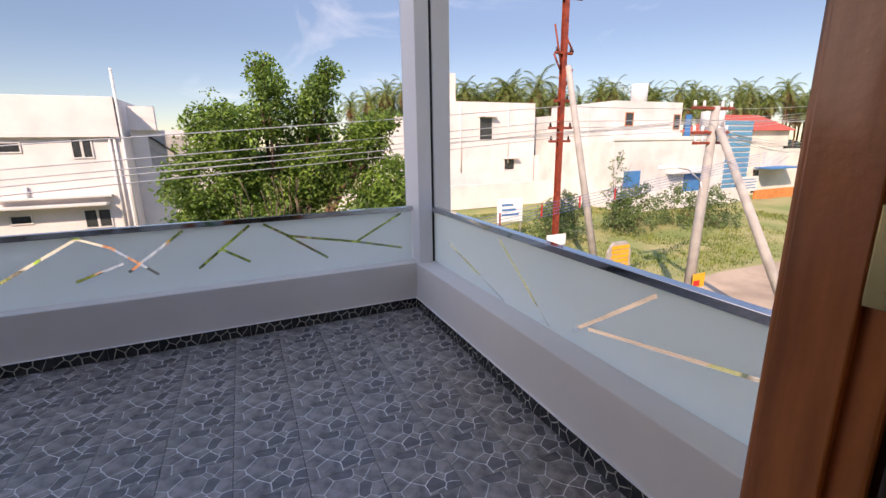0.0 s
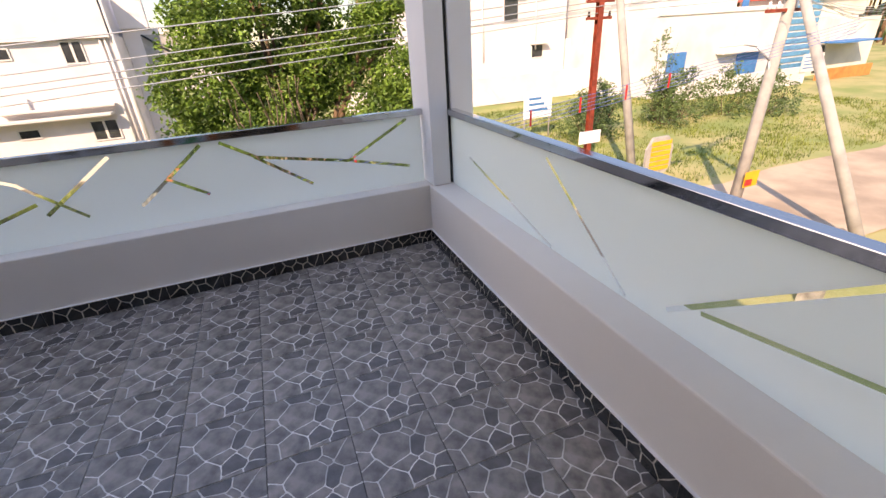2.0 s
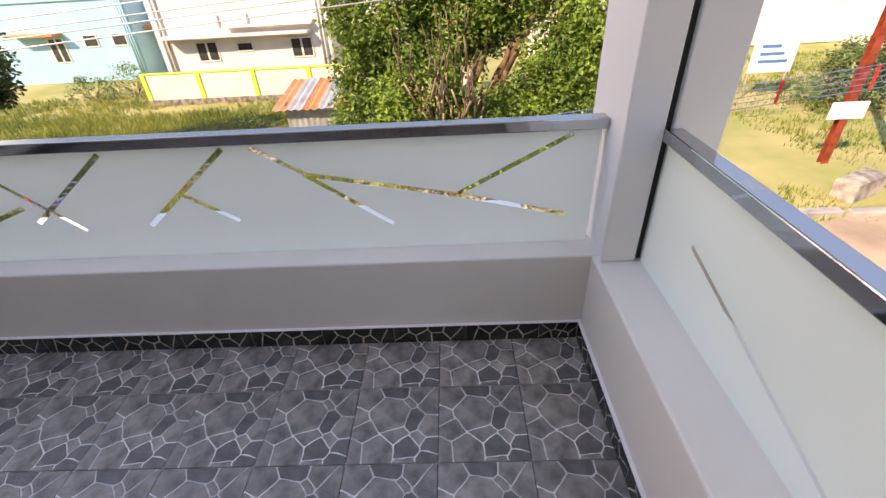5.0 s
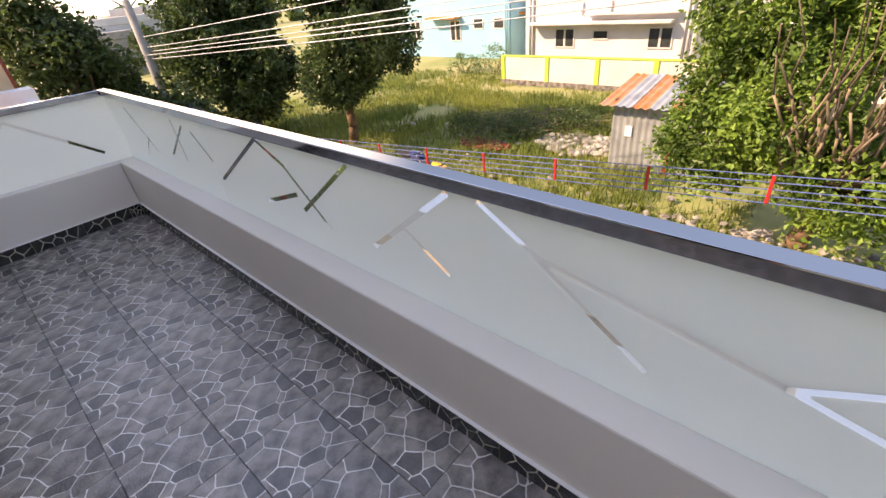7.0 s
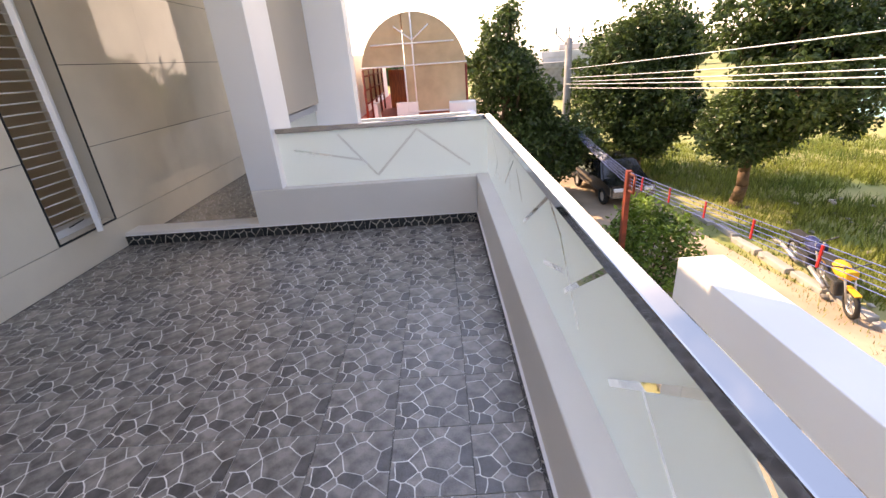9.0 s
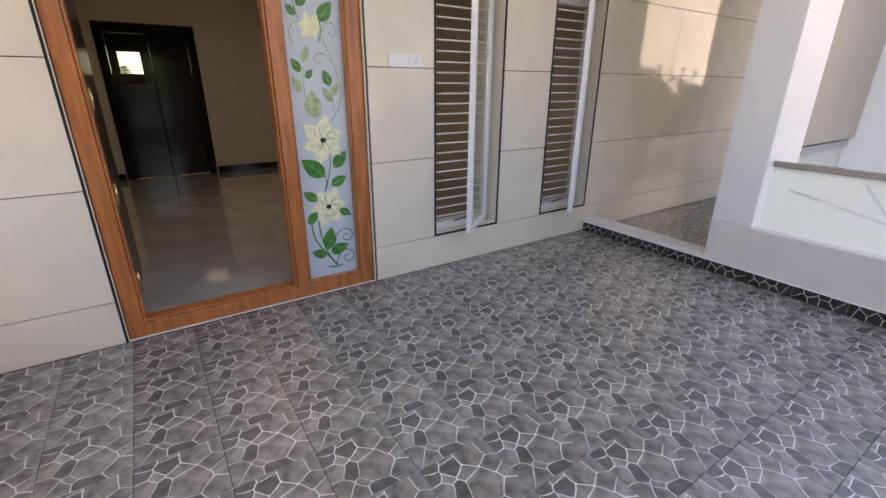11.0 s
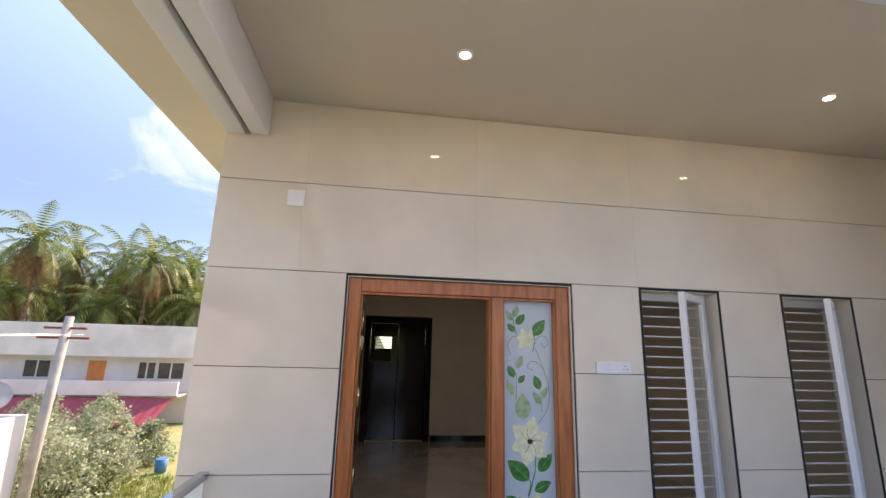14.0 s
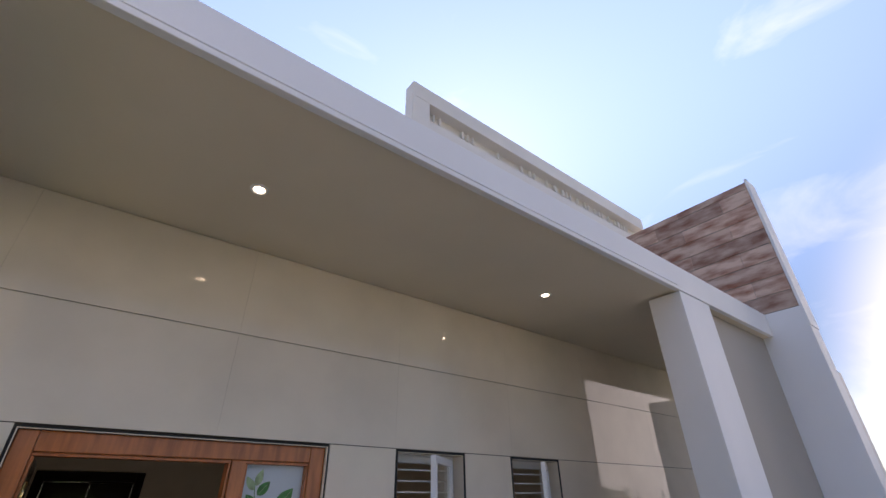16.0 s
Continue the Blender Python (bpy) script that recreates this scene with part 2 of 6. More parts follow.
M["grass"] = material("grass_blade", (0.25, 0.28, 0.06), 0.7, vary=0.3, scale=0.4, islands=0.5, col2=(0.13, 0.19, 0.04), glow_through=0.35)
M["drygrass"] = material("dry_twigs", (0.30, 0.22, 0.15), 0.9, vary=0.3, islands=0.4)
M["shade_cloth"] = material("tan_plastic_sheet", (0.58, 0.44, 0.28), 0.6, vary=0.12, scale=1.5)
M["tyre"] = material("tyre_rubber", (0.02, 0.02, 0.02), 0.8, vary=0.1)
M["carpaint"] = material("black_car_paint", (0.015, 0.016, 0.02), 0.1, vary=0.05, coat=0.8)
M["bikeblue"] = material("dark_blue_tank", (0.03, 0.04, 0.12), 0.25, vary=0.05)
M["litter"] = material("stone_rubble", (0.40, 0.36, 0.32), 0.9, vary=0.3, islands=0.35)
M["clear"] = emission_free_glass("clear_glass", (0.93, 0.97, 0.95), 0.0)
M["frost"] = frosted("frosted_glass", (0.90, 0.95, 0.93), 0.62)

# ---- building helpers ----
def add_box(bm, lo, hi, bevel=0.0, mat=0):
    r = bmesh.ops.create_cube(bm, size=1.0)
    c = [(a + b) / 2 for a, b in zip(lo, hi)]
    d = [abs(b - a) for a, b in zip(lo, hi)]
    for v in r["verts"]:
        v.co = Vector((c[0] + v.co.x * d[0], c[1] + v.co.y * d[1], c[2] + v.co.z * d[2]))
    fs = list({f for v in r["verts"] for f in v.link_faces})
    for f in fs:
        f.material_index = mat
    if bevel:
        es = list({e for v in r["verts"] for e in v.link_edges})
        bmesh.ops.bevel(bm, geom=es, offset=bevel, segments=2, profile=0.5, affect="EDGES")


def add_tube(bm, a, b, r1, r2=None, n=10, mat=0):
    a, b = Vector(a), Vector(b)
    r2 = r1 if r2 is None else r2
    q = (b - a).to_track_quat("Z", "Y")
    rings = []
    for p, r in ((a, r1), (b, r2)):
        rings.append([bm.verts.new(p + q @ Vector((r * math.cos(k * math.tau / n), r * math.sin(k * math.tau / n), 0))) for k in range(n)])
    for k in range(n):
        f = bm.faces.new((rings[0][k], rings[0][(k + 1) % n], rings[1][(k + 1) % n], rings[1][k]))
        f.material_index, f.smooth = mat, True
    bm.faces.new(list(reversed(rings[0]))).material_index = mat
    bm.faces.new(rings[1]).material_index = mat


def finish(name, bm, mats, parent=None, label="", at=None):
    me = bpy.data.meshes.new(name)
    bm.normal_update()
    bm.to_mesh(me)
    bm.free()
    for m in mats if isinstance(mats, (list, tuple)) else [mats]:
        me.materials.append(m)
    ob = new(name, me)
    if parent:
        ob.parent = parent
    if at:
        ob.location = at
    if label:
        ob["label"] = label
    return ob


def part(name, bm, mats, parent, label=""):
    return finish(name, bm, mats, parent, label)


def box_part(name, lo, hi, mat, parent=None, label="", bevel=0.0):
    bm = bmesh.new()
    add_box(bm, lo, hi, bevel)
    return finish(name, bm, mat, parent, label)


def structure(name, lo, hi, mat, label, category, bevel=0.004):
    return tagged(box_part(name, lo, hi, mat, bevel=bevel), label, category, kind="structure")


def thing(name, at, label, category, group="", kind=""):
    ob = new(name)
    ob.location = at
    return tagged(ob, label, category, group, kind)



def emitter(name, col, strength):
    m = bpy.data.materials.new(name)
    m.use_nodes = True
    p = m.node_tree.nodes["Principled BSDF"]
    p.inputs["Emission Color"].default_value = (*col, 1)
    p.inputs["Emission Strength"].default_value = strength
    return m


M["lamp"] = emitter("lamp_disc", (1.0, 0.86, 0.68), 5.0)

# ---- plan: the balcony ----
XL, XR, YD, YF, CEIL, GROUND = -3.0, 1.51, 0.805, 3.99, 3.37, -4.0
LEDGE, RAIL = 0.42, 0.918
DOOR = (-0.63, 0.93, 2.118)
WINDOWS = ((-1.80, -1.18), (-2.96, -2.35))
SILL, HEAD = 0.28, 2.122

floor = structure("floor", (XL - 0.2, YD - 0.02, -0.3), (XR + 0.02, YF + 0.02, -0.009), M["skirt"], "dark stone-pattern tiled balcony floor", "floor", 0)
structure("passage_floor_slab", (-7.6, YD - 0.02, -0.3), (XL - 0.202, 2.02, -0.009), M["skirt"], "dark tiled floor slab of the passage", "floor", 0)
structure("slab_edge", (XL - 0.2, YF + 0.02, -0.35), (XR + 0.33, YF + 0.3, -0.004), M["white"], "white painted slab edge under the parapet", "slab", 0.004)
structure("parapet_far", (XL - 0.2, YF, -0.002), (XR + 0.33, YF + 0.28, LEDGE), M["greige"], "low greige painted parapet wall", "parapet", 0.008)
structure("parapet_east", (XR, YD + 0.002, -0.3), (XR + 0.33, YF - 0.002, LEDGE), M["greige"], "low greige painted parapet wall", "parapet", 0.008)
structure("parapet_west", (XL - 0.2, 2.02, -0.002), (XL, YF - 0.002, LEDGE), M["greige"], "low greige painted parapet wall", "parapet", 0.008)
structure("curb_west", (XL - 0.2, YD + 0.002, -0.002), (XL, 2.018, 0.12), M["greige"], "low painted curb across the passage", "curb", 0.006)
structure("parapet_passage", (-5.099, 2.02, -0.3), (XL - 0.202, 2.25, LEDGE), M["greige"], "low painted parapet of the passage", "parapet", 0.006)

# the house wall: core with real openings, clad with polished tiles
CORE = 0.785
wall = thing("wall_house", (0, 0, 0), "polished cream tiles on the house wall", "wall", kind="structure")
xs = [1.832, DOOR[1] + 0.012, DOOR[0] - 0.012, WINDOWS[0][1] + 0.012, WINDOWS[0][0] - 0.012, WINDOWS[1][1] + 0.012, WINDOWS[1][0] - 0.012, -9.0]
bm = bmesh.new()
for k in range(0, len(xs), 2):
    add_box(bm, (xs[k + 1], 0.6, -4.0), (xs[k], CORE, 3.66))
add_box(bm, (DOOR[0] - 0.012, 0.6, DOOR[2] + 0.012), (DOOR[1] + 0.012, CORE - 0.001, 3.66))
add_box(bm, (DOOR[0] - 0.012, 0.6, -4.0), (DOOR[1] + 0.012, CORE - 0.001, -0.012))
for a, b in WINDOWS:
    add_box(bm, (a - 0.012, 0.6, HEAD + 0.012), (b + 0.012, CORE - 0.001, 3.66))
    add_box(bm, (a - 0.012, 0.6, -4.0), (b + 0.012, CORE - 0.001, SILL - 0.012))
part("core", bm, M["grout"], wall)
bm = bmesh.new()
for a, b, lo, hi in ((*DOOR[:2], 0.0, DOOR[2]), *((a, b, SILL, HEAD) for a, b in WINDOWS)):
    g, e, back = (0.012, 0.005, 0.785) if lo < 0.1 else (0.015, 0.0, 0.782)
    add_box(bm, (a - g, back, lo - g), (a - e, YD + 0.0015, hi + g))
    add_box(bm, (b + e, back, lo - g), (b + g, YD + 0.0015, hi + g))
    add_box(bm, (a - e, back, hi + e), (b + e, YD + 0.0015, hi + g))
    if lo > 0.1:
        add_box(bm, (a, back, lo - g), (b, YD + 0.0015, lo))
part("black_edge_trim", bm, M["black"], wall, "thin black trim round the openings")
bm = bmesh.new()
add_box(bm, (DOOR[0] - 0.0045, 0.777, 0.0), (DOOR[0], YD + 0.0005, DOOR[2]))
add_box(bm, (DOOR[1], 0.777, 0.0), (DOOR[1] + 0.0045, YD + 0.0005, DOOR[2]))
add_box(bm, (DOOR[0] - 0.0045, 0.777, DOOR[2] + 0.0005), (DOOR[1] + 0.0045, YD + 0.0005, DOOR[2] + 0.0045))
part("door_reveal", bm, M["tile_wall"], wall, "pale tiled reveal beside the door frame")
ROWS_Z = (0.0, 0.264, 0.893, 1.518, 2.140, 2.755, 3.368)
LOWER = ((1.838, DOOR[1] + 0.018), (DOOR[0] - 0.018, WINDOWS[0][1] + 0.018), (WINDOWS[0][0] - 0.018, WINDOWS[1][1] + 0.018), (WINDOWS[1][0] - 0.018, -4.16), (-4.16, -5.36), (-5.36, -6.56), (-6.56, -7.6))
BOTTOM = ((1.838, DOOR[1] + 0.018), (DOOR[0] - 0.018, -1.76), (-1.76, -2.96), (-2.96, -4.16), (-4.16, -5.36), (-5.36, -6.56), (-6.56, -7.6))
UPPER = ((1.838, 1.27), (1.27, 0.065), (0.065, -1.155), (-1.155, -2.36), (-2.36, -3.56), (-3.56, -4.76), (-4.76, -5.96), (-5.96, -7.6))
for r in range(6):
    for a, b in (BOTTOM if r == 0 else LOWER if r < 4 else UPPER):
        bm = bmesh.new()
        add_box(bm, (b + 0.0003, CORE + 0.001, ROWS_Z[r] + 0.0025), (a - 0.0003, YD, ROWS_Z[r + 1] - 0.0025), 0.0006)
        part("tile", bm, M["tile_wall"], wall)
bm = bmesh.new()
add_box(bm, (1.832, -6.0, -4.0), (1.838, YD - 0.001, 3.66))
part("side_cladding", bm, M["cream"], wall)

# ceiling, fascia, beams, columns
structure("ceiling_passage", (-7.6, 0.6, CEIL), (-5.102, 1.8, CEIL + 0.19), M["soffit"], "plain painted soffit over the passage", "ceiling", 0)
structure("ceiling", (-5.1, 0.6, CEIL), (1.55, 2.258, CEIL + 0.2), M["soffit"], "plain painted balcony soffit with recessed lights", "ceiling", 0)
bm = bmesh.new()
add_box(bm, (-5.095, 2.26, CEIL - 0.004), (1.548, 2.305, 3.625), 0.006)
add_box(bm, (-3.0, 2.272, CEIL - 0.016), (1.545, 2.316, CEIL + 0.012), 0.004)
add_box(bm, (-3.0, 2.30, CEIL + 0.03), (1.545, 2.312, CEIL + 0.045), 0.003)
tagged(finish("fascia", bm, M["white"]), "white painted roof fascia with a moulded drip edge", "fascia", kind="structure")
bm = bmesh.new()
add_box(bm, (1.552, YD + 0.002, 3.085), (1.672, 4.27, 3.66), 0.006)
add_box(bm, (1.706, YD - 0.9, 3.085), (1.842, 4.27, 3.66), 0.006)
add_box(bm, (1.67, YD - 0.9, 3.13), (1.708, 4.25, 3.6), 0.0, 1)
tagged(finish("beam_east", bm, [M["white"], M["black"]]), "white painted roof beam with a dark groove", "beam", kind="structure")
structure("roof_overhang", (1.845, -6.0, 3.3), (2.38, 4.27, 3.44), M["soffit"], "thin painted roof overhang", "roof", 0.004)
structure("roof_slab_west", (-9.0, -6.0, 3.57), (-5.102, 1.8, 3.62), M["concrete"], "flat concrete roof slab", "roof", 0)
structure("roof_slab", (-5.1, -6.0, 3.57), (1.548, 2.18, 3.622), M["concrete"], "flat concrete roof slab", "roof", 0)
bm = bmesh.new()
add_box(bm, (XR + 0.02, YF - 0.05, LEDGE + 0.001), (1.655, 4.27, 3.083), 0.006)
add_box(bm, (1.68, YF - 0.05, LEDGE + 0.001), (1.838, 4.27, 3.083), 0.006)
add_box(bm, (1.65, YF - 0.03, LEDGE + 0.001), (1.685, 4.25, 3.08), 0.0, 1)
tagged(finish("column_east", bm, [M["white"], M["black"]]), "white painted square column with a dark vertical groove", "column", kind="structure")
structure("column_west", (-3.54, 2.02, LEDGE + 0.001), (-3.0, 2.305, CEIL - 0.016), M["white"], "white painted square column on the parapet", "column", 0.006)
structure("column_far_west", (-5.36, 2.02, -4.0), (-5.1, 2.66, 3.625), M["white"], "white painted square column", "column", 0.006)
# the panel's colour carries its shade
structure("panel_wall", (-5.098, 2.06, 0.95), (-3.542, 2.2, CEIL - 0.004), M["shaded_panel_mortar"], "greige painted hanging wall panel with shade put into its colour", "wall", 0.004)
structure("passage_end", (-7.75, YD, -0.3), (-7.601, 2.25, CEIL), M["greige"], "greige wall closing the passage", "wall", 0)

# roof parapet with a slot and the tall wing clad in wood-look tiles
bm = bmesh.new()
add_box(bm, (-7.5, 0.0, 6.75), (-1.58, 0.2, 7.03), 0.008)
add_box(bm, (-1.87, 0.0, 3.624), (-1.58, 0.2, 6.749), 0.008)
add_box(bm, (-7.5, 0.0, 3.624), (-1.871, 0.14, 6.49), 0.006)
add_box(bm, (-7.5, -0.02, 6.40), (-1.86, 0.03, 6.8))
roof_parapet = tagged(finish("roof_parapet", bm, M["greige"]), "painted roof parapet with a fretted slot", "parapet", kind="structure")
rng = random.Random(4)
for k in range(51):
    x = -1.9 - k * 0.108
    if rng.random() < 0.62:
        box_part("fret", (x - rng.uniform(0.02, 0.06), 0.06, 6.56), (x, 0.1, 6.70), M["greige"], roof_parapet)
wing = thing("wing_wall", (-5.1, 0, 0), "tall fin wall clad with reddish wood-look tiles", "wall", kind="structure")
box_part("core", (-0.25, -3.0, 3.627), (-0.012, 2.64, 5.33), M["white"], wing)
box_part("edge_trim", (-0.26, 2.642, 3.4), (0.012, 2.67, 5.36), M["white"], wing)
box_part("mortar_bed", (-0.0118, -3.0, 3.63), (-0.0103, 2.64, 5.33), M["shaded_panel_mortar"], wing)
zr = 3.63
row = 0
while zr < 5.32:
    y0 = 2.64 - (0.35 if row % 2 else 0.0)
    top = min(zr + 0.2, 5.33)
    cuts = [2.64] + ([y0] if y0 < 2.64 else [])
    while cuts[-1] > -2.9:
        cuts.append(max(cuts[-1] - 0.9, -3.0))
    for a, b in zip(cuts, cuts[1:]):
        box_part("tile", (-0.010, b + 0.002, zr + 0.0045), (0.0, a - 0.002, top - 0.0045), M["wing_tile"], wing)
    zr, row = zr + 0.2, row + 1

# ---- glass railings ----
def strip_pane(name, length, z0, z1, strips, origin, axis, parent, width=0.020):
    """A frosted pane with clear strips; u runs along the pane, z upward."""
    bm = bmesh.new()
    add_box(bm, (0, -0.005, z0), (length, 0.005, z1))
    areas = []
    for u0, w0, u1, w1 in strips:
        a, b = Vector((u0, 0, w0)), Vector((u1, 0, w1))
        d = (b - a).normalized()
        side = Vector((-d.z, 0, d.x))
        areas.append((a, d, side, (b - a).length))
        for p, nrm in ((a + side * width / 2, side), (a - side * width / 2, side), (a, d), (b, d)):
            bmesh.ops.bisect_plane(bm, geom=bm.verts[:] + bm.edges[:] + bm.faces[:], plane_co=p, plane_no=nrm, dist=1e-5)
    for f in bm.faces:
        c = f.calc_center_median()
        for a, d, side, ln in areas:
            if 0 < (c - a).dot(d) < ln and abs((c - a).dot(side)) < width / 2:
                f.material_index = 1
    ob = part(name, bm, [M["frost"], M["clear"]], parent)
    ob.location = origin
    ob.rotation_euler = (0, 0, 0 if axis == "x" else radians(90))
    ob.visible_shadow = False
    return ob


def railing(name, label):
    return thing(name, (0, 0, 0), label, "railing", "balcony railings")


FAR_STRIPS = [
    (-1.41, 0.57, -0.90, 0.86), (-0.90, 0.86, -0.70, 0.77), (-0.72, 0.78, -0.46, 0.55), (-0.95, 0.56, -0.66, 0.66),
    (-0.64, 0.59, -0.27, 0.86), (-0.20, 0.56, 0.18, 0.86), (-0.03, 0.69, 0.16, 0.57), (0.28, 0.86, 0.46, 0.75),
    (0.45, 0.75, 0.76, 0.53), (0.45, 0.75, 1.00, 0.645), (1.00, 0.645, 1.42, 0.545), (1.00, 0.64, 1.42, 0.86),
]
WEST_END_STRIPS = [
    (-1.87, 0.84, -1.84, 0.60), (-1.62, 0.80, -1.45, 0.66), (-2.06, 0.60, -1.72, 0.82), (-2.70, 0.83, -2.30, 0.55), (-2.62, 0.50, -2.42, 0.66),
]
rail_far = railing("railing_far", "frosted glass railing with clear strips under polished steel rail")
x0 = XL - 0.067
mid = -1.45
strip_pane("glass_pane", mid - x0 - 0.003, LEDGE + 0.002, 0.877, [(a - x0, b, c - x0, d) for a, b, c, d in WEST_END_STRIPS], (x0, 4.10, 0), "x", rail_far)
strip_pane("glass_pane", XR + 0.005 - mid, LEDGE + 0.002, 0.877, [(a - mid, b, c - mid, d) for a, b, c, d in FAR_STRIPS], (mid, 4.10, 0), "x", rail_far)
box_part("top_rail", (XL - 0.10, 4.072, 0.878), (XR + 0.018, 4.128, RAIL), M["steel"], rail_far, bevel=0.004)
rail_east = railing("railing_east", "frosted glass railing with clear strips under polished steel rail")
EAST_STRIPS = [
    (3.67, 0.66, 2.78, 0.43), (2.86, 0.84, 2.30, 0.43), (2.12, 0.48, 1.62, 0.84), (2.00, 0.54, 1.05, 0.70),
]
strip_pane("glass_pane", YF - 0.056 - YD, LEDGE + 0.002, 0.877, [(a - YD, b, c - YD, d) for a, b, c, d in EAST_STRIPS], (1.68, YD + 0.004, 0), "y", rail_east)
box_part("top_rail", (1.652, YD + 0.003, 0.878), (1.708, YF - 0.052, RAIL), M["steel"], rail_east, bevel=0.004)
rail_west = railing("railing_west", "frosted glass railing with clear strips under polished steel rail")
WEST_STRIPS = [(2.44, 0.73, 3.01, 0.61), (2.83, 0.84, 3.13, 0.47), (3.13, 0.47, 3.50, 0.84), (3.50, 0.84, 3.94, 0.50)]
strip_pane("glass_pane", 4.094 - 2.32, LEDGE + 0.002, 0.877, [(a - 2.32, b, c - 2.32, d) for a, b, c, d in WEST_STRIPS], (-3.075, 2.322, 0), "y", rail_west)
box_part("top_rail", (-3.103, 2.32, 0.878), (-3.047, 4.071, RAIL), M["steel"], rail_west, bevel=0.004)
rail_pass = railing("railing_passage", "low frosted glass railing of the passage")
bm = bmesh.new()
add_box(bm, (-5.09, 2.13, LEDGE + 0.002), (-3.55, 2.14, 0.86))
part("glass_pane", bm, M["frost"], rail_pass)
box_part("top_rail", (-5.095, 2.10, 0.862), (-3.545, 2.17, 0.93), M["steel"], rail_pass, bevel=0.004)

# ---- downlights ----
def downlight(x, y):
    ob = thing("downlight", (x, y, CEIL), "small round recessed ceiling light, switched on", "light", "soffit lights")
    bm = bmesh.new()
    bmesh.ops.create_circle(bm, cap_ends=True, segments=24, radius=0.029, matrix=Matrix.Translation((0, 0, -0.004)))
    part("diffuser", bm, M["lamp"], ob)
    bm = bmesh.new()
    n = 24
    rings = [[bm.verts.new((r * math.cos(k * math.tau / n), r * math.sin(k * math.tau / n), z)) for k in range(n)] for r, z in ((0.029, -0.003), (0.036, -0.009), (0.050, -0.006), (0.052, 0.0))]
    for a, b in zip(rings, rings[1:]):
        for k in range(n):
            bm.faces.new((a[k], b[k], b[(k + 1) % n], a[(k + 1) % n]))
    part("trim_ring", bm, M["plastic"], ob)
    return ob


downlight(0.295, 1.53)
downlight(-2.18, 1.53)

# ---- door frame, door leaf, painted panel ----
frame_set = thing("door_1", (0, 0, 0), "varnished teak door frame with an open doorway and side panel", "door frame", kind="structure")
def wood(name, lo, hi, bevel=0.006):
    return box_part(name, lo, hi, M["wood"], frame_set, bevel=bevel)


Y0, Y1 = 0.635, 0.776
wood("jamb", (0.845, Y0, 0.0), (0.929, Y1, 2.117))
wood("jamb", (-0.629, Y0, 0.0), (-0.532, Y1, 2.117))
wood("head", (-0.531, Y0, 2.023), (0.844, Y1, 2.117))
wood("threshold", (-0.531, Y0, 0.0), (0.844, Y1, 0.085))
wood("mullion", (-0.145, Y0, 0.086), (-0.062, Y1, 2.022))
for lo, hi in (((0.83, 0.675, 0.101), (0.844, 0.76, 2.005)), ((-0.061, 0.675, 0.101), (-0.047, 0.76, 2.005)), ((-0.061, 0.675, 2.006), (0.844, 0.76, 2.022)), ((-0.061, 0.675, 0.086), (0.844, 0.76, 0.10)),
               ((-0.157, 0.69, 0.101), (-0.146, 0.765, 2.005)), ((-0.531, 0.69, 0.101), (-0.52, 0.765, 2.005)), ((-0.531, 0.69, 2.006), (-0.146, 0.765, 2.022)), ((-0.531, 0.69, 0.086), (-0.146, 0.765, 0.10))):
    wood("stop_bead", lo, hi, 0.003)
for z in (1.84, 1.33, 0.83, 0.30):
    bm = bmesh.new()
    add_box(bm, (0.826, 0.638, z - 0.06), (0.829, 0.673, z + 0.06), 0.001)
    add_tube(bm, (0.824, 0.637, z - 0.06), (0.824, 0.637, z + 0.06), 0.006, n=8)
    for dz in (-0.042, -0.015, 0.015, 0.042):
        add_tube(bm, (0.8262, 0.657, z + dz), (0.8245, 0.657, z + dz), 0.005, n=8)
    part("hinge", bm, M["brass"], frame_set, "brass butt hinge")
leaf_ob = thing("door_leaf", (0.845, 0.63, 0), "dark brown wooden door leaf swung open inward", "door")
bm = bmesh.new()
add_box(bm, (0.0, -0.86, 0.095), (0.038, -0.004, 2.03), 0.004)
part("panel", bm, M["brown"], leaf_ob)
for z0, z1 in ((0.2, 0.95), (1.08, 1.92)):
    bm = bmesh.new()
    add_box(bm, (-0.007, -0.76, z0), (-0.0005, -0.1, z1), 0.003)
    part("raised_field", bm, M["brown"], leaf_ob)

panel = thing("side_panel", (0, 0.715, 0), "frosted glass side panel painted with pale yellow flowers", "glass panel")
U0, U1, V0, V1 = -0.157, -0.52, 2.006, 0.10
bm = bmesh.new()
add_box(bm, (U1, -0.004, V1), (U0, 0.004, V0))
M["panel_glass"] = frosted("panel_glass", (0.72, 0.82, 0.88), 0.35)
part("pane", bm, M["panel_glass"], panel)


def panel_point(u, v):
    return Vector((U0 + (U1 - U0) * u, 0.0055, V0 + (V1 - V0) * v))


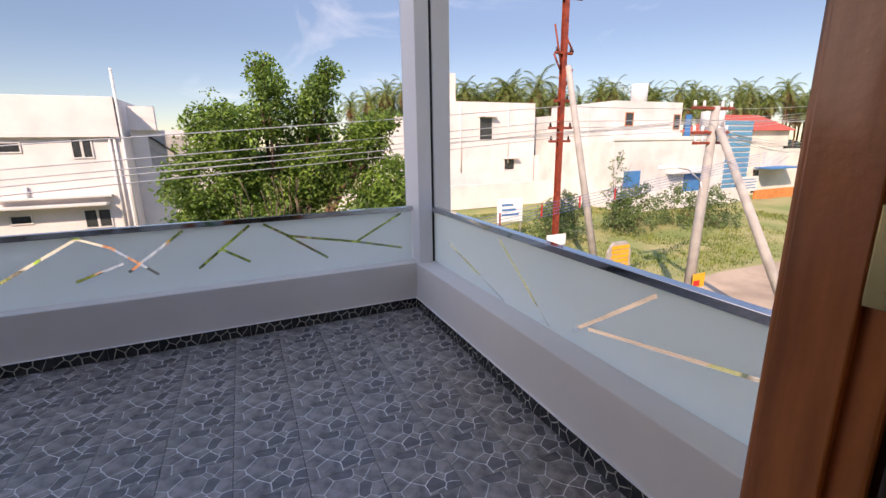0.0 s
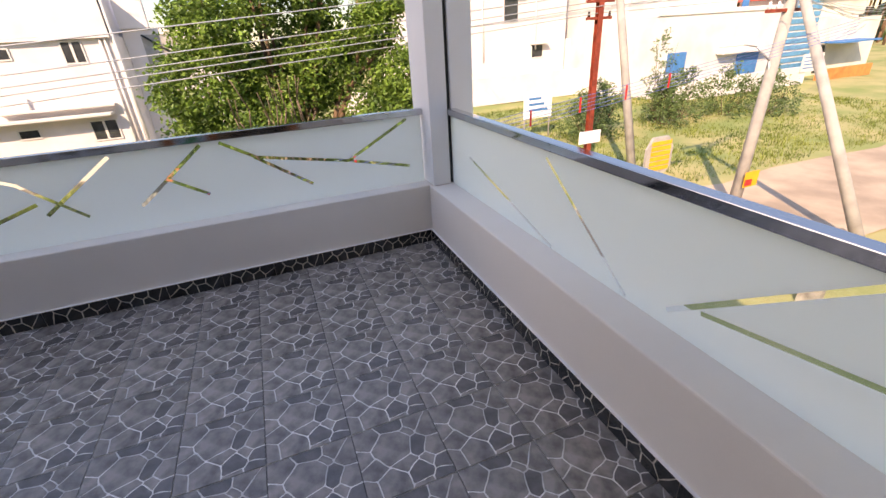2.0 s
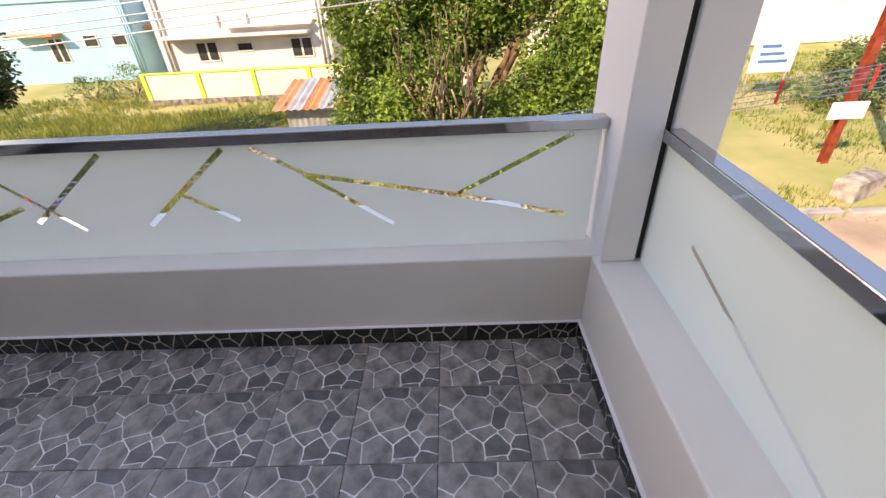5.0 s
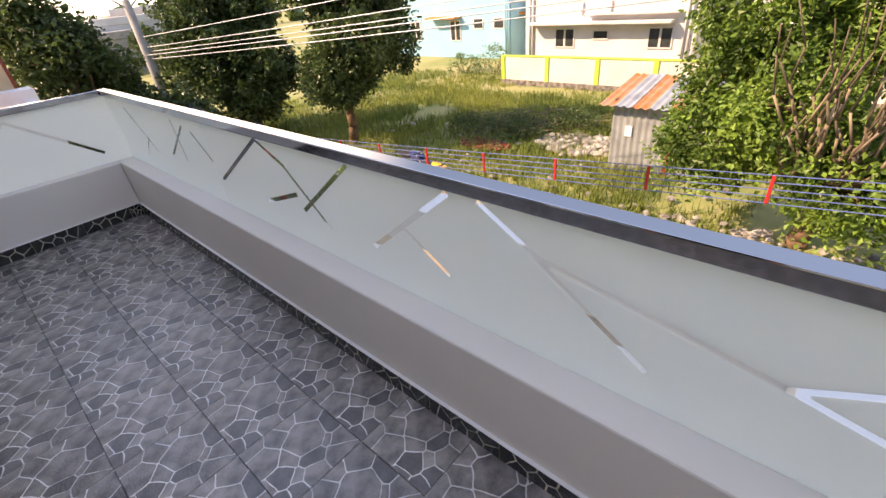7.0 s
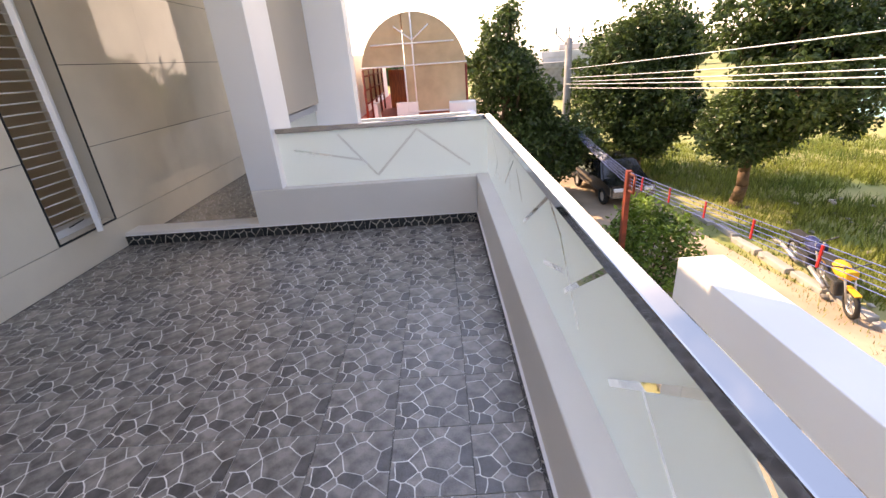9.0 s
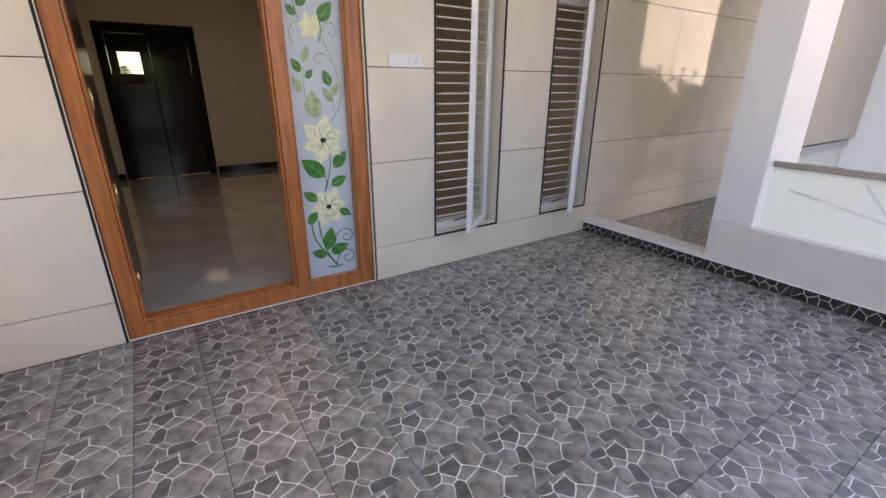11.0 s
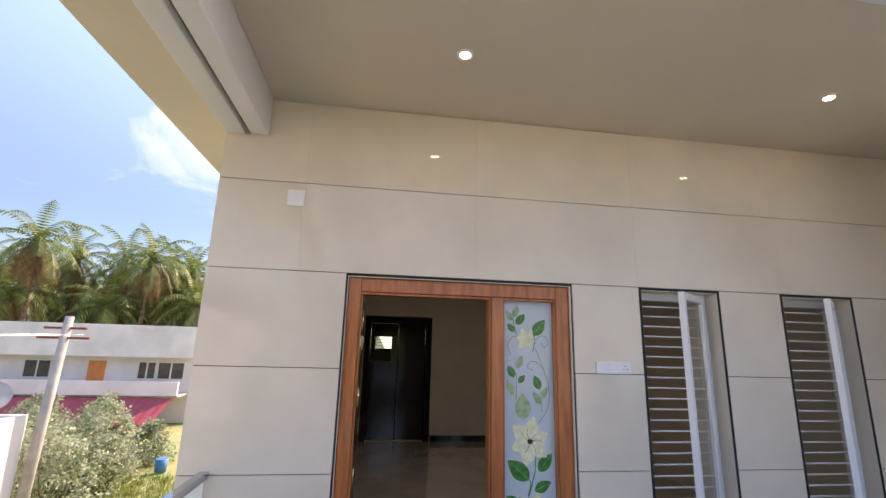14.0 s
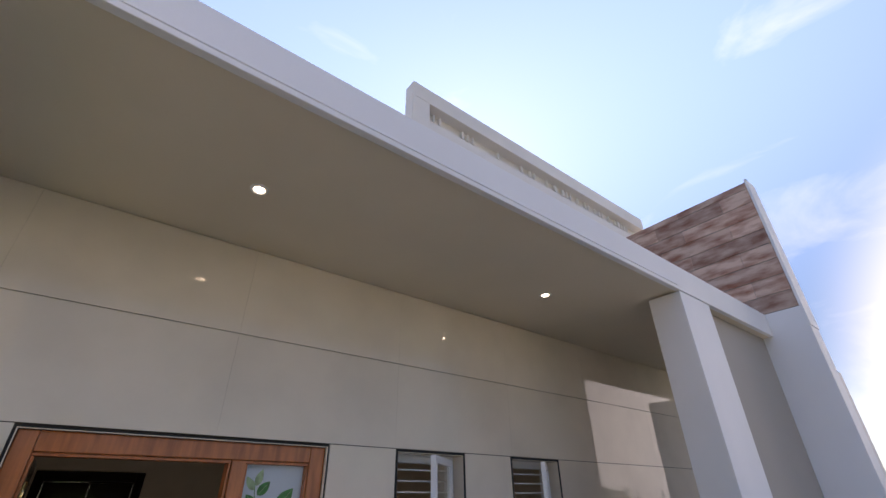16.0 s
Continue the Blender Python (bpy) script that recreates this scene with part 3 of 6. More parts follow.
def painted_leaf(u, v, length, angle, mat, name="leaf", fat=0.24, lift=0.0):
    """A pointed leaf whose base is at (u, v); angle 0 points up, positive turns towards u."""
    base = panel_point(u, v) + Vector((0, lift, 0))
    a = radians(angle)
    along, across = Vector((-math.sin(a), 0, math.cos(a))), Vector((-math.cos(a), 0, -math.sin(a)))
    bm = bmesh.new()
    left, right, spine = [], [], []
    n = 9
    for k in range(n + 1):
        s = k / n
        w = length * fat * math.sin(math.pi * s ** 0.8) ** 0.9
        c = base + along * length * s
        spine.append(bm.verts.new(c + Vector((0, 0.0012, 0))))
        left.append(bm.verts.new(c + across * w))
        right.append(bm.verts.new(c - across * w))
    for k in range(n):
        bm.faces.new((left[k], spine[k], spine[k + 1], left[k + 1]))
        bm.faces.new((spine[k], right[k], right[k + 1], spine[k + 1]))
    bmesh.ops.recalc_face_normals(bm, faces=bm.faces)
    part(name, bm, mat, panel)


def painted_stem(points, mat, r=0.004, lift=0.0):
    bm = bmesh.new()
    pts = [panel_point(*p) + Vector((0, lift, 0)) for p in points]
    fine = []
    for k in range(len(pts) - 1):
        p0, p1, p2, p3 = pts[max(k - 1, 0)], pts[k], pts[k + 1], pts[min(k + 2, len(pts) - 1)]
        for q in range(5):
            t = q / 5
            fine.append(0.5 * ((2 * p1) + (p2 - p0) * t + (2 * p0 - 5 * p1 + 4 * p2 - p3) * t * t + (3 * p1 - p0 - 3 * p2 + p3) * t ** 3))
    fine.append(pts[-1])
    for a, b in zip(fine, fine[1:]):
        d = (b - a).normalized()
        side = Vector((-d.z, 0, d.x)) * r
        vs = [bm.verts.new(p) for p in (a - side, a + side, b + side, b - side)]
        bm.faces.new(vs)
    bmesh.ops.recalc_face_normals(bm, faces=bm.faces)
    part("stem", bm, mat, panel)


GREEN, PALE, PETAL = M["green_leaf"], M["pale_leaf"], M["petal"]
SKETCH = 1465.0        # height of the painter's sketch; the painting narrows slightly downwards


def on_panel(x, y):
    v = y / SKETCH
    return (x - 95 + 58 * v) / (280 - 25 * v), v


def sprig(x0, y0, x1, y1, mat, fat=0.25, vein=None):
    """A leaf from its stalk (x0, y0) to its tip (x1, y1) in sketch units."""
    (ua, va), (ub, vb) = on_panel(x0, y0), on_panel(x1, y1)
    d = panel_point(ub, vb) - panel_point(ua, va)
    painted_leaf(ua, va, d.length, math.degrees(math.atan2(-d.x, d.z)), mat, "leaf", fat)
    if vein:
        painted_stem([(ua, va), ((ua + ub) / 2, (va + vb) / 2), (ua + (ub - ua) * 0.9, va + (vb - va) * 0.9)], vein, 0.0012, 0.0022)


def tendril(points, mat, r):
    painted_stem([on_panel(x, y) for x, y in points], mat, r)


for leaf_line in ((165, 125, 218, 68), (155, 165, 115, 122), (258, 182, 330, 95), (142, 405, 108, 345), (162, 432, 200, 392), (275, 465, 250, 392), (190, 908, 85, 815), (240, 868, 315, 785), (215, 960, 300, 918),
                  (135, 1032, 72, 980), (75, 1155, 128, 1088), (240, 1095, 298, 1135), (155, 1315, 185, 1188), (145, 1345, 68, 1312), (165, 1335, 265, 1300)):
    sprig(*leaf_line, GREEN, 0.29, PALE)
for leaf_line in ((155, 88, 178, 18), (148, 105, 108, 50), (160, 360, 190, 288), (130, 495, 102, 420), (278, 540, 235, 475), (282, 512, 315, 448)):
    sprig(*leaf_line, PALE, 0.24)
sprig(178, 620, 180, 485, PALE, 0.32)
for cx, cy, size, first in ((205, 725, 0.165, 10), (187, 1073, 0.150, 25), (215, 205, 0.085, 40)):
    cu, cv = on_panel(cx, cy)
    for k in range(6):
        painted_leaf(cu, cv, size * (1.0, 0.86, 0.95)[k % 3], first + 60 * k, PETAL, "petal", 0.33, -0.0006 * (k % 2))
    if size > 0.1:
        bm = bmesh.new()
        bmesh.ops.create_uvsphere(bm, u_segments=12, v_segments=6, radius=0.019, matrix=Matrix.Translation(panel_point(cu, cv)) @ Matrix.Diagonal((1.1, 0.2, 0.9, 1)))
        part("flower_centre", bm, M["black"], panel)
        for an in (-58, -22, 40, 78, 140, 200):
            a = radians(an)
            painted_stem([(cu, cv), (cu + 0.14 * math.sin(a), cv - 0.027 * math.cos(a)), (cu + 0.22 * math.sin(a + 0.2), cv - 0.044 * math.cos(a + 0.2))], M["brown"], 0.0013, 0.0026)
tendril([(165, 180), (152, 120), (150, 60)], GREEN, 0.0022)
tendril([(180, 188), (140, 195), (115, 235), (126, 288)], PALE, 0.0028)
tendril([(250, 268), (262, 225), (265, 175)], GREEN, 0.0035)
tendril([(258, 240), (285, 192), (320, 185), (340, 215), (320, 245), (300, 222)], PALE, 0.0028)
tendril([(258, 635), (310, 560), (325, 460), (300, 350), (265, 250)], PALE, 0.0032)
tendril([(300, 360), (270, 325), (235, 322), (215, 352), (245, 366)], PALE, 0.0028)
tendril([(145, 520), (150, 440), (155, 380)], PALE, 0.0026)
tendril([(278, 580), (280, 500), (268, 440)], PALE, 0.0026)
tendril([(228, 795), (222, 868), (182, 988)], GREEN, 0.0034)
tendril([(180, 985), (196, 930), (188, 905)], GREEN, 0.0028)
tendril([(90, 1150), (94, 1230), (130, 1310), (190, 1412)], GREEN, 0.0045)
tendril([(125, 1140), (130, 1240), (150, 1330), (188, 1415)], GREEN, 0.0045)
tendril([(145, 1414), (185, 1424), (218, 1417)], GREEN, 0.005)
tendril([(200, 1250), (228, 1218), (270, 1212), (292, 1245), (270, 1280), (240, 1265), (252, 1238), (270, 1248)], GREEN, 0.0032)
tendril([(190, 1405), (212, 1350), (250, 1330), (286, 1362), (265, 1402), (232, 1390), (240, 1362), (262, 1368)], GREEN, 0.0036)

bm = bmesh.new()
add_box(bm, (DOOR[0], 0.777, -0.002), (DOOR[1], YD - 0.012, 0.003), 0.001)
tagged(finish("threshold_joint", bm, M["greige"]), "pale cement line under the door frame", "joint", kind="structure")

# ---- windows ----
def grille_window(k, a, b):
    ob = thing("window_%d" % (k + 1), (0, 0, 0), "tall narrow window with white grille bars and open casement", "window", kind="structure")
    y0, y1 = 0.60, 0.675
    for nm, lo, hi in (("window_frame", (a, y0, SILL), (a + 0.045, y1, HEAD)), ("window_frame", (b - 0.02, y0, SILL), (b, y1, HEAD)),
                       ("window_frame", (a + 0.0455, y0, HEAD - 0.06), (b - 0.0205, y1, HEAD)), ("window_sill", (a + 0.0455, y0, SILL), (b - 0.0205, y1 + 0.03, SILL + 0.06))):
        box_part(nm, lo, hi, M["upvc"], ob, bevel=0.004)
    for lo, hi in (((a, y1 + 0.001, SILL), (a + 0.004, 0.80, HEAD)), ((b - 0.004, y1 + 0.001, SILL), (b, 0.80, HEAD)), ((a + 0.0045, y1 + 0.031, SILL), (b - 0.0045, 0.80, SILL + 0.004)), ((a + 0.0045, y1 + 0.001, HEAD - 0.004), (b - 0.0045, 0.80, HEAD))):
        box_part("reveal_tile", lo, hi, M["tile_wall"], ob)
    n = 23
    for q in range(n):
        z = SILL + 0.11 + q * (HEAD - SILL - 0.22) / (n - 1)
        bm = bmesh.new()
        add_tube(bm, (a + 0.046, 0.70, z), (b - 0.005, 0.70, z), 0.0062, n=8)
        part("grille_bar", bm, M["bar"], ob)
    bm = bmesh.new()
    add_tube(bm, (b - 0.012, 0.697, SILL + 0.01), (b - 0.012, 0.697, HEAD - 0.01), 0.006, n=6)
    part("grille_bar", bm, M["bar"], ob)
    # the casement, hinged at the far jamb and swung outward
    sash = new("sash")
    sash.parent = ob
    sash.location = (a + 0.06, 0.705, 0)
    sash.rotation_euler = (0, 0, radians(38))
    w = 0.50
    z0, z1 = SILL + 0.035, HEAD - 0.03
    for lo, hi in (((0, -0.02, z0), (0.045, 0.02, z1)), ((w - 0.045, -0.02, z0), (w, 0.02, z1)), ((0.0455, -0.02, z1 - 0.05), (w - 0.0455, 0.02, z1)), ((0.0455, -0.02, z0), (w - 0.0455, 0.02, z0 + 0.05))):
        box_part("sash_rail", lo, hi, M["upvc"], sash, bevel=0.004)
    box_part("sash_pane", (0.046, -0.004, z0 + 0.0505), (w - 0.046, 0.004, z1 - 0.0505), M["clear"], sash)
    bm = bmesh.new()
    add_tube(bm, (a + 0.20, 0.70, SILL + 0.066), (a + 0.40, 0.74, SILL + 0.066), 0.005, n=6)
    part("stay_arm", bm, M["tyre"], ob, "dark metal friction stay")


for k, (a, b) in enumerate(WINDOWS):
    grille_window(k, a, b)

# ---- small wall fittings ----
plate = thing("socket_plate", (-0.93, YD, 1.56), "white modular switch plate with one socket on the wall", "socket")
box_part("plate", (-0.13, 0.0, -0.04), (0.13, 0.012, 0.04), M["plastic"], plate, bevel=0.003)
for k in range(3):
    bm = bmesh.new()
    add_box(bm, (0.03 - k * 0.05, 0.0121, -0.026), (0.075 - k * 0.05, 0.0145, 0.026), 0.001)
    part("blank_module", bm, M["plastic"], plate)
bm = bmesh.new()
for dx, dz in ((-0.085, 0.012), (-0.098, -0.008), (-0.072, -0.008)):
    add_tube(bm, (dx, 0.0121, dz), (dx, 0.0135, dz), 0.004, n=8)
part("socket_holes", bm, M["black"], plate)
cover = thing("box_cover", (1.325, YD, 2.64), "blank white square electrical box cover on the wall", "box cover")
box_part("cover", (-0.058, 0.0, -0.058), (0.058, 0.012, 0.058), M["plastic"], cover, bevel=0.004)

# ---- the room behind ----
structure("room_floor", (-3.2, -4.4, -0.25), (1.7, 0.6, 0.05), M["room_floor"], "polished cream tile floor", "floor", 0)
structure("room_ceiling", (-3.2, -4.4, 3.05), (1.7, 0.6, 3.2), M["room"], "plain room ceiling", "ceiling", 0)
room_lamp = thing("room_ceiling_light", (-0.2, -1.6, 3.045), "square flush ceiling light in the room", "light")
box_part("housing", (-0.3, -0.3, -0.02), (0.3, 0.3, 0.004), M["plastic"], room_lamp)
lamp_data = bpy.data.lights.new("room_light", "AREA")
lamp_data.energy, lamp_data.size, lamp_data.color = 1.2, 0.5, (1.0, 0.94, 0.84)
room_light = new("room_light", lamp_data)
room_light.location = (-0.2, -1.6, 3.01)
structure("room_wall_west", (-3.35, -4.4, -0.2), (-3.2, 0.6, 3.2), M["room"], "beige painted room wall", "wall", 0)
structure("room_wall_east", (1.7, -4.55, -0.2), (1.82, 0.6, 3.2), M["room"], "beige painted room wall", "wall", 0)
bm = bmesh.new()
add_box(bm, (-3.35, -4.55, -0.2), (-0.25, -4.402, 3.2))
add_box(bm, (0.97, -4.55, -0.2), (1.699, -4.402, 3.2))
add_box(bm, (-0.249, -4.55, 2.2), (0.969, -4.402, 3.2))
tagged(finish("room_wall_back", bm, M["room"]), "beige painted room wall with a dark doorway", "wall", kind="structure")
bm = bmesh.new()
add_box(bm, (-3.2, -4.4, 0.051), (-0.26, -4.388, 0.15))
add_box(bm, (0.98, -4.4, 0.051), (1.7, -4.388, 0.15))
tagged(finish("room_skirting", bm, M["ebony"]), "black skirting in the room", "skirting", kind="structure")
back_door = thing("back_door", (0.36, -4.42, 0.05), "glossy black wooden door frame at the back of the room", "door")
for lo, hi in (((-0.608, -0.1, 0), (-0.50, 0.04, 2.14)), ((0.50, -0.1, 0), (0.608, 0.04, 2.14)), ((-0.499, -0.1, 2.02), (0.499, 0.04, 2.14))):
    box_part("frame", lo, hi, M["ebony"], back_door, bevel=0.006)
for sx in (-0.25, 0.25):
    box_part("leaf", (sx - 0.245, -0.09, 0.01), (sx + 0.245, -0.05, 2.015) if sx < 0 else (sx + 0.245, -0.05, 1.35), M["ebony"], back_door, bevel=0.004)
box_part("leaf", (0.005, -0.09, 1.78), (0.495, -0.05, 2.015), M["ebony"], back_door)
box_part("leaf", (0.005, -0.09, 1.351), (0.12, -0.05, 1.779), M["ebony"], back_door)
bm = bmesh.new()
add_box(bm, (-1.5, -8.2, -0.2), (0.27, -8.0, 3.2))
add_box(bm, (0.80, -8.2, -0.2), (1.82, -8.0, 3.2))
add_box(bm, (0.271, -8.2, -0.2), (0.799, -8.0, 1.6))
add_box(bm, (0.271, -8.2, 2.12), (0.799, -8.0, 3.2))
tagged(finish("back_room_wall", bm, M["room"]), "far wall of the back room with a small window", "wall", kind="structure")
# unseen shell added round the back room to block leaking daylight
structure("back_room_blocker_a", (-1.65, -8.2, -0.2), (-1.501, -4.551, 3.2), M["room"], "unseen side wall added to keep daylight out of the back room", "wall", 0)
structure("back_room_blocker_b", (1.70, -8.0, -0.2), (1.82, -4.551, 3.2), M["room"], "unseen side wall added to keep daylight out of the back room", "wall", 0)
structure("back_room_blocker_floor", (-1.5, -8.0, -0.2), (1.7, -4.551, 0.05), M["room_floor"], "unseen polished floor added to keep daylight out of the back room", "floor", 0)
structure("back_room_blocker_ceiling", (-1.5, -8.0, 3.05), (1.7, -4.551, 3.2), M["room"], "unseen ceiling added to keep daylight out of the back room", "ceiling", 0)
louvre = thing("louvre_window", (0.535, -8.05, 1.6), "small bright louvred window in the back room", "window")
for k in range(6):
    box_part("louvre", (-0.26, -0.02, 0.06 + 0.08 * k), (0.26, 0.02, 0.072 + 0.08 * k), M["upvc"], louvre)

# ---- ground, street ----
bm = bmesh.new()
gx = [-400, -120, -60] + [-40 + 1.6 * k for k in range(60)] + [70, 120, 400]
gy = [-400, -120, -60] + [-40 + 1.6 * k for k in range(58)] + [70, 120, 400]
grid = []
for x in gx:
    line = []
    for y in gy:
        street = max(0.0, 1 - abs(y - 9.6) / 3.6)
        h = 0.12 * noise.noise(Vector((x * 0.35, y * 0.35, 0))) + 0.22 * max(0.0, noise.noise(Vector((x * 0.13, y * 0.13, 4))))
        near = 1.0 if (5.0 < y < 40 and -42 < x < 60) else 0.0
        line.append(bm.verts.new((x, y, GROUND + h * near * (1 - min(1.0, street * 3)) - 0.04)))
    grid.append(line)
for i in range(len(gx) - 1):
    for j in range(len(gy) - 1):
        bm.faces.new((grid[i][j], grid[i + 1][j], grid[i + 1][j + 1], grid[i][j + 1])).smooth = True
tagged(finish("ground", bm, M["ground"]), "rough grassy ground with bare soil patches", "ground", kind="structure")


def street_sheet(name, pts_a, pts_b, label):
    bm = bmesh.new()
    va = [bm.verts.new((*p, GROUND + 0.012)) for p in pts_a]
    vb = [bm.verts.new((*p, GROUND + 0.012)) for p in pts_b]
    for k in range(len(va) - 1):
        bm.faces.new((va[k], va[k + 1], vb[k + 1], vb[k]))
    tagged(finish(name, bm, M["dirt"]), label, "road", kind="structure")


rng = random.Random(11)
sx = [-60 + 3 * k for k in range(44)]
street_sheet("road", [(x, 7.0 + rng.uniform(-0.35, 0.35)) for x in sx], [(x, 11.7 + rng.uniform(-0.5, 0.5)) for x in sx], "dusty unpaved street")


def rounded_stone(bm, c, r, rg, flat=0.6):
    res = bmesh.ops.create_icosphere(bm, subdivisions=1, radius=r)
    q = Euler((rg.uniform(0, 6), rg.uniform(0, 6), rg.uniform(0, 6))).to_matrix()
    for v in res["verts"]:
        p = q @ (v.co * rg.uniform(0.7, 1.25))
        v.co = Vector((p.x, p.y, p.z * flat)) + Vector(c)


edge = thing("street_edging", (0, 0, 0), "broken concrete edging along the street", "edging", kind="structure")
for k in range(22):
    x = -12.5 + k * 1.1
    bm = bmesh.new()
    add_box(bm, (-0.5, -0.12, -0.1), (0.5, 0.12, 0.09), 0.03)
    p = part("edging_stone", bm, M["concrete"], edge)
    p.location = (x, 12.05 + rng.uniform(-0.08, 0.08) - 0.02 * k, GROUND + 0.03)
    p.rotation_euler = (rng.uniform(-0.05, 0.05), rng.uniform(-0.04, 0.04), rng.uniform(-0.08, 0.08))


def scatter_stones(name, label, n, cx, cy, rx, ry, size, mat, seed):
    rg = random.Random(seed)
    bm = bmesh.new()
    for k in range(n):
        a, d = rg.uniform(0, math.tau), math.sqrt(rg.random())
        r = size * rg.uniform(0.3, 1.2)
        rounded_stone(bm, (cx + rx * d * math.cos(a), cy + ry * d * math.sin(a), GROUND + 0.05 + r * 0.2), r, rg)
    tagged(finish(name, bm, mat), label, "rubble", kind="stuff")


scatter_stones("rubble_heap", "pale broken concrete rubble in the empty lot", 260, -5.6, 17.2, 1.6, 1.0, 0.16, M["litter"], 21)
scatter_stones("street_rubble", "broken stones and debris beside the street", 260, 0.8, 12.9, 3.4, 1.0, 0.10, M["litter"], 22)
scatter_stones("lot_stones", "scattered stones in the grass", 160, -7, 15.5, 7, 4, 0.10, M["litter"], 23)
scatter_stones("brick_heap", "reddish broken bricks in the grass", 120, -8.6, 15.8, 1.1, 0.5, 0.11, M["rust"], 24)


# ---- plants ----
def leaf_quads(verts, faces, c, n, r, size, rg, squash=1.0, droop=0.0):
    for k in range(n):
        d = Vector((rg.gauss(0, 1), rg.gauss(0, 1), rg.gauss(0, 1)))
        d.normalize()
        rad = r * (0.55 + 0.5 * rg.random() ** 0.5)
        p = Vector(c) + Vector((d.x * rad, d.y * rad, d.z * rad * squash))
        s = size * rg.uniform(0.6, 1.35)
        ax = Vector((rg.gauss(0, 1), rg.gauss(0, 1), rg.gauss(0, 0.6) - droop))
        ax.normalize()
        side = ax.cross(Vector((rg.gauss(0, 1), rg.gauss(0, 1), rg.gauss(0, 1))))
        side.normalize()
        up = ax.cross(side) * s * 0.18
        i = len(verts)
        verts.extend((p, p + ax * s * 0.5 + side * s * 0.30 + up, p + ax * s, p + ax * s * 0.5 - side * s * 0.30 + up))
        faces.append((i, i + 1, i + 2, i + 3))


def leaf_mesh(name, verts, faces, mat, parent, label=""):
    me = bpy.data.meshes.new(name)
    me.from_pydata([tuple(v) for v in verts], [], faces)
    me.materials.append(mat)
    ob = new(name, me)
    ob.parent = parent
    if label:
        ob["label"] = label
    return ob


def limb(bm, a, b, r1, r2, rg, steps=4, wob=0.12):
    a, b = Vector(a), Vector(b)
    prev, rp = a, r1
    for k in range(1, steps + 1):
        t = k / steps
        p = a.lerp(b, t) + Vector((rg.uniform(-wob, wob), rg.uniform(-wob, wob), rg.uniform(-wob, wob))) * (1 if k < steps else 0)
        r = r1 + (r2 - r1) * t
        add_tube(bm, prev, p, rp, r, n=7)
        prev, rp = p, r


def tree(name, at, label, blobs, leaf_mat, size, density, seed, trunk_r=0.16, fork=1.3, dead=0, loose=0.2):
    """blobs: dx, dy, z above the base, radius."""
    rg = random.Random(seed)
    ob = thing(name, at, label, "tree")
    bm = bmesh.new()
    limb(bm, (0, 0, -0.15), (0.1, 0, fork), trunk_r * 1.25, trunk_r * 0.9, rg, 4, 0.05)
    for dx, dy, z, r in blobs:
        limb(bm, (0.1, 0, fork - 0.1), (dx, dy, z), trunk_r * 0.6, 0.025, rg, 5, 0.18)
        for q in range(4):
            d = Vector((rg.gauss(0, 1), rg.gauss(0, 1), rg.gauss(0, 0.7))).normalized() * r * 0.9
            limb(bm, (dx, dy, z - 0.2 * r), (dx + d.x, dy + d.y, z + d.z), 0.03, 0.008, rg, 3, 0.08)
    part("trunk", bm, M["bark"], ob)
    if dead:
        for k in range(dead):
            bm = bmesh.new()
            x = rg.uniform(-0.9, 0.9)
            limb(bm, (x * 0.6, -1.6, fork + 0.8), (x + rg.uniform(-0.5, 0.5), -2.5 + rg.uniform(-0.2, 0.3), fork + 2.2 + rg.uniform(0, 1.4)), 0.03, 0.008, rg, 5, 0.12)
            part("bare_branch", bm, M["drygrass"], ob, "pale bare branch")
    verts, faces = [], []
    for dx, dy, z, r in blobs:
        m = max(6, int(density * r * r))
        for k in range(m):
            d = Vector((rg.gauss(0, 1), rg.gauss(0, 1), rg.gauss(0, 1))).normalized()
            rr = r * (rg.uniform(0.66, 1.1) if rg.random() > loose else rg.uniform(1.1, 1.42))
            c = Vector((dx + d.x * rr, dy + d.y * rr, z + d.z * rr * 0.95))
            if c.z < 0.5:
                continue
            leaf_quads(verts, faces, c, rg.randint(14, 26), 0.10 + 0.13 * rg.random() + size * 0.6, size, rg, 0.9, 0.5)
    leaf_mesh("crown", verts, faces, leaf_mat, ob)
    return ob


def crown_blobs(seed, n, rx, ry, z0, z1, r0, r1):
    rg = random.Random(seed)
    out = []
    for k in range(n):
        a, d, t = rg.uniform(0, math.tau), math.sqrt(rg.random()), rg.random()
        w = math.sin(math.pi * (0.18 + 0.74 * t)) ** 0.7
        out.append((rx * d * math.cos(a) * w, ry * d * math.sin(a) * w, z0 + (z1 - z0) * t, rg.uniform(r0, r1)))
    return out


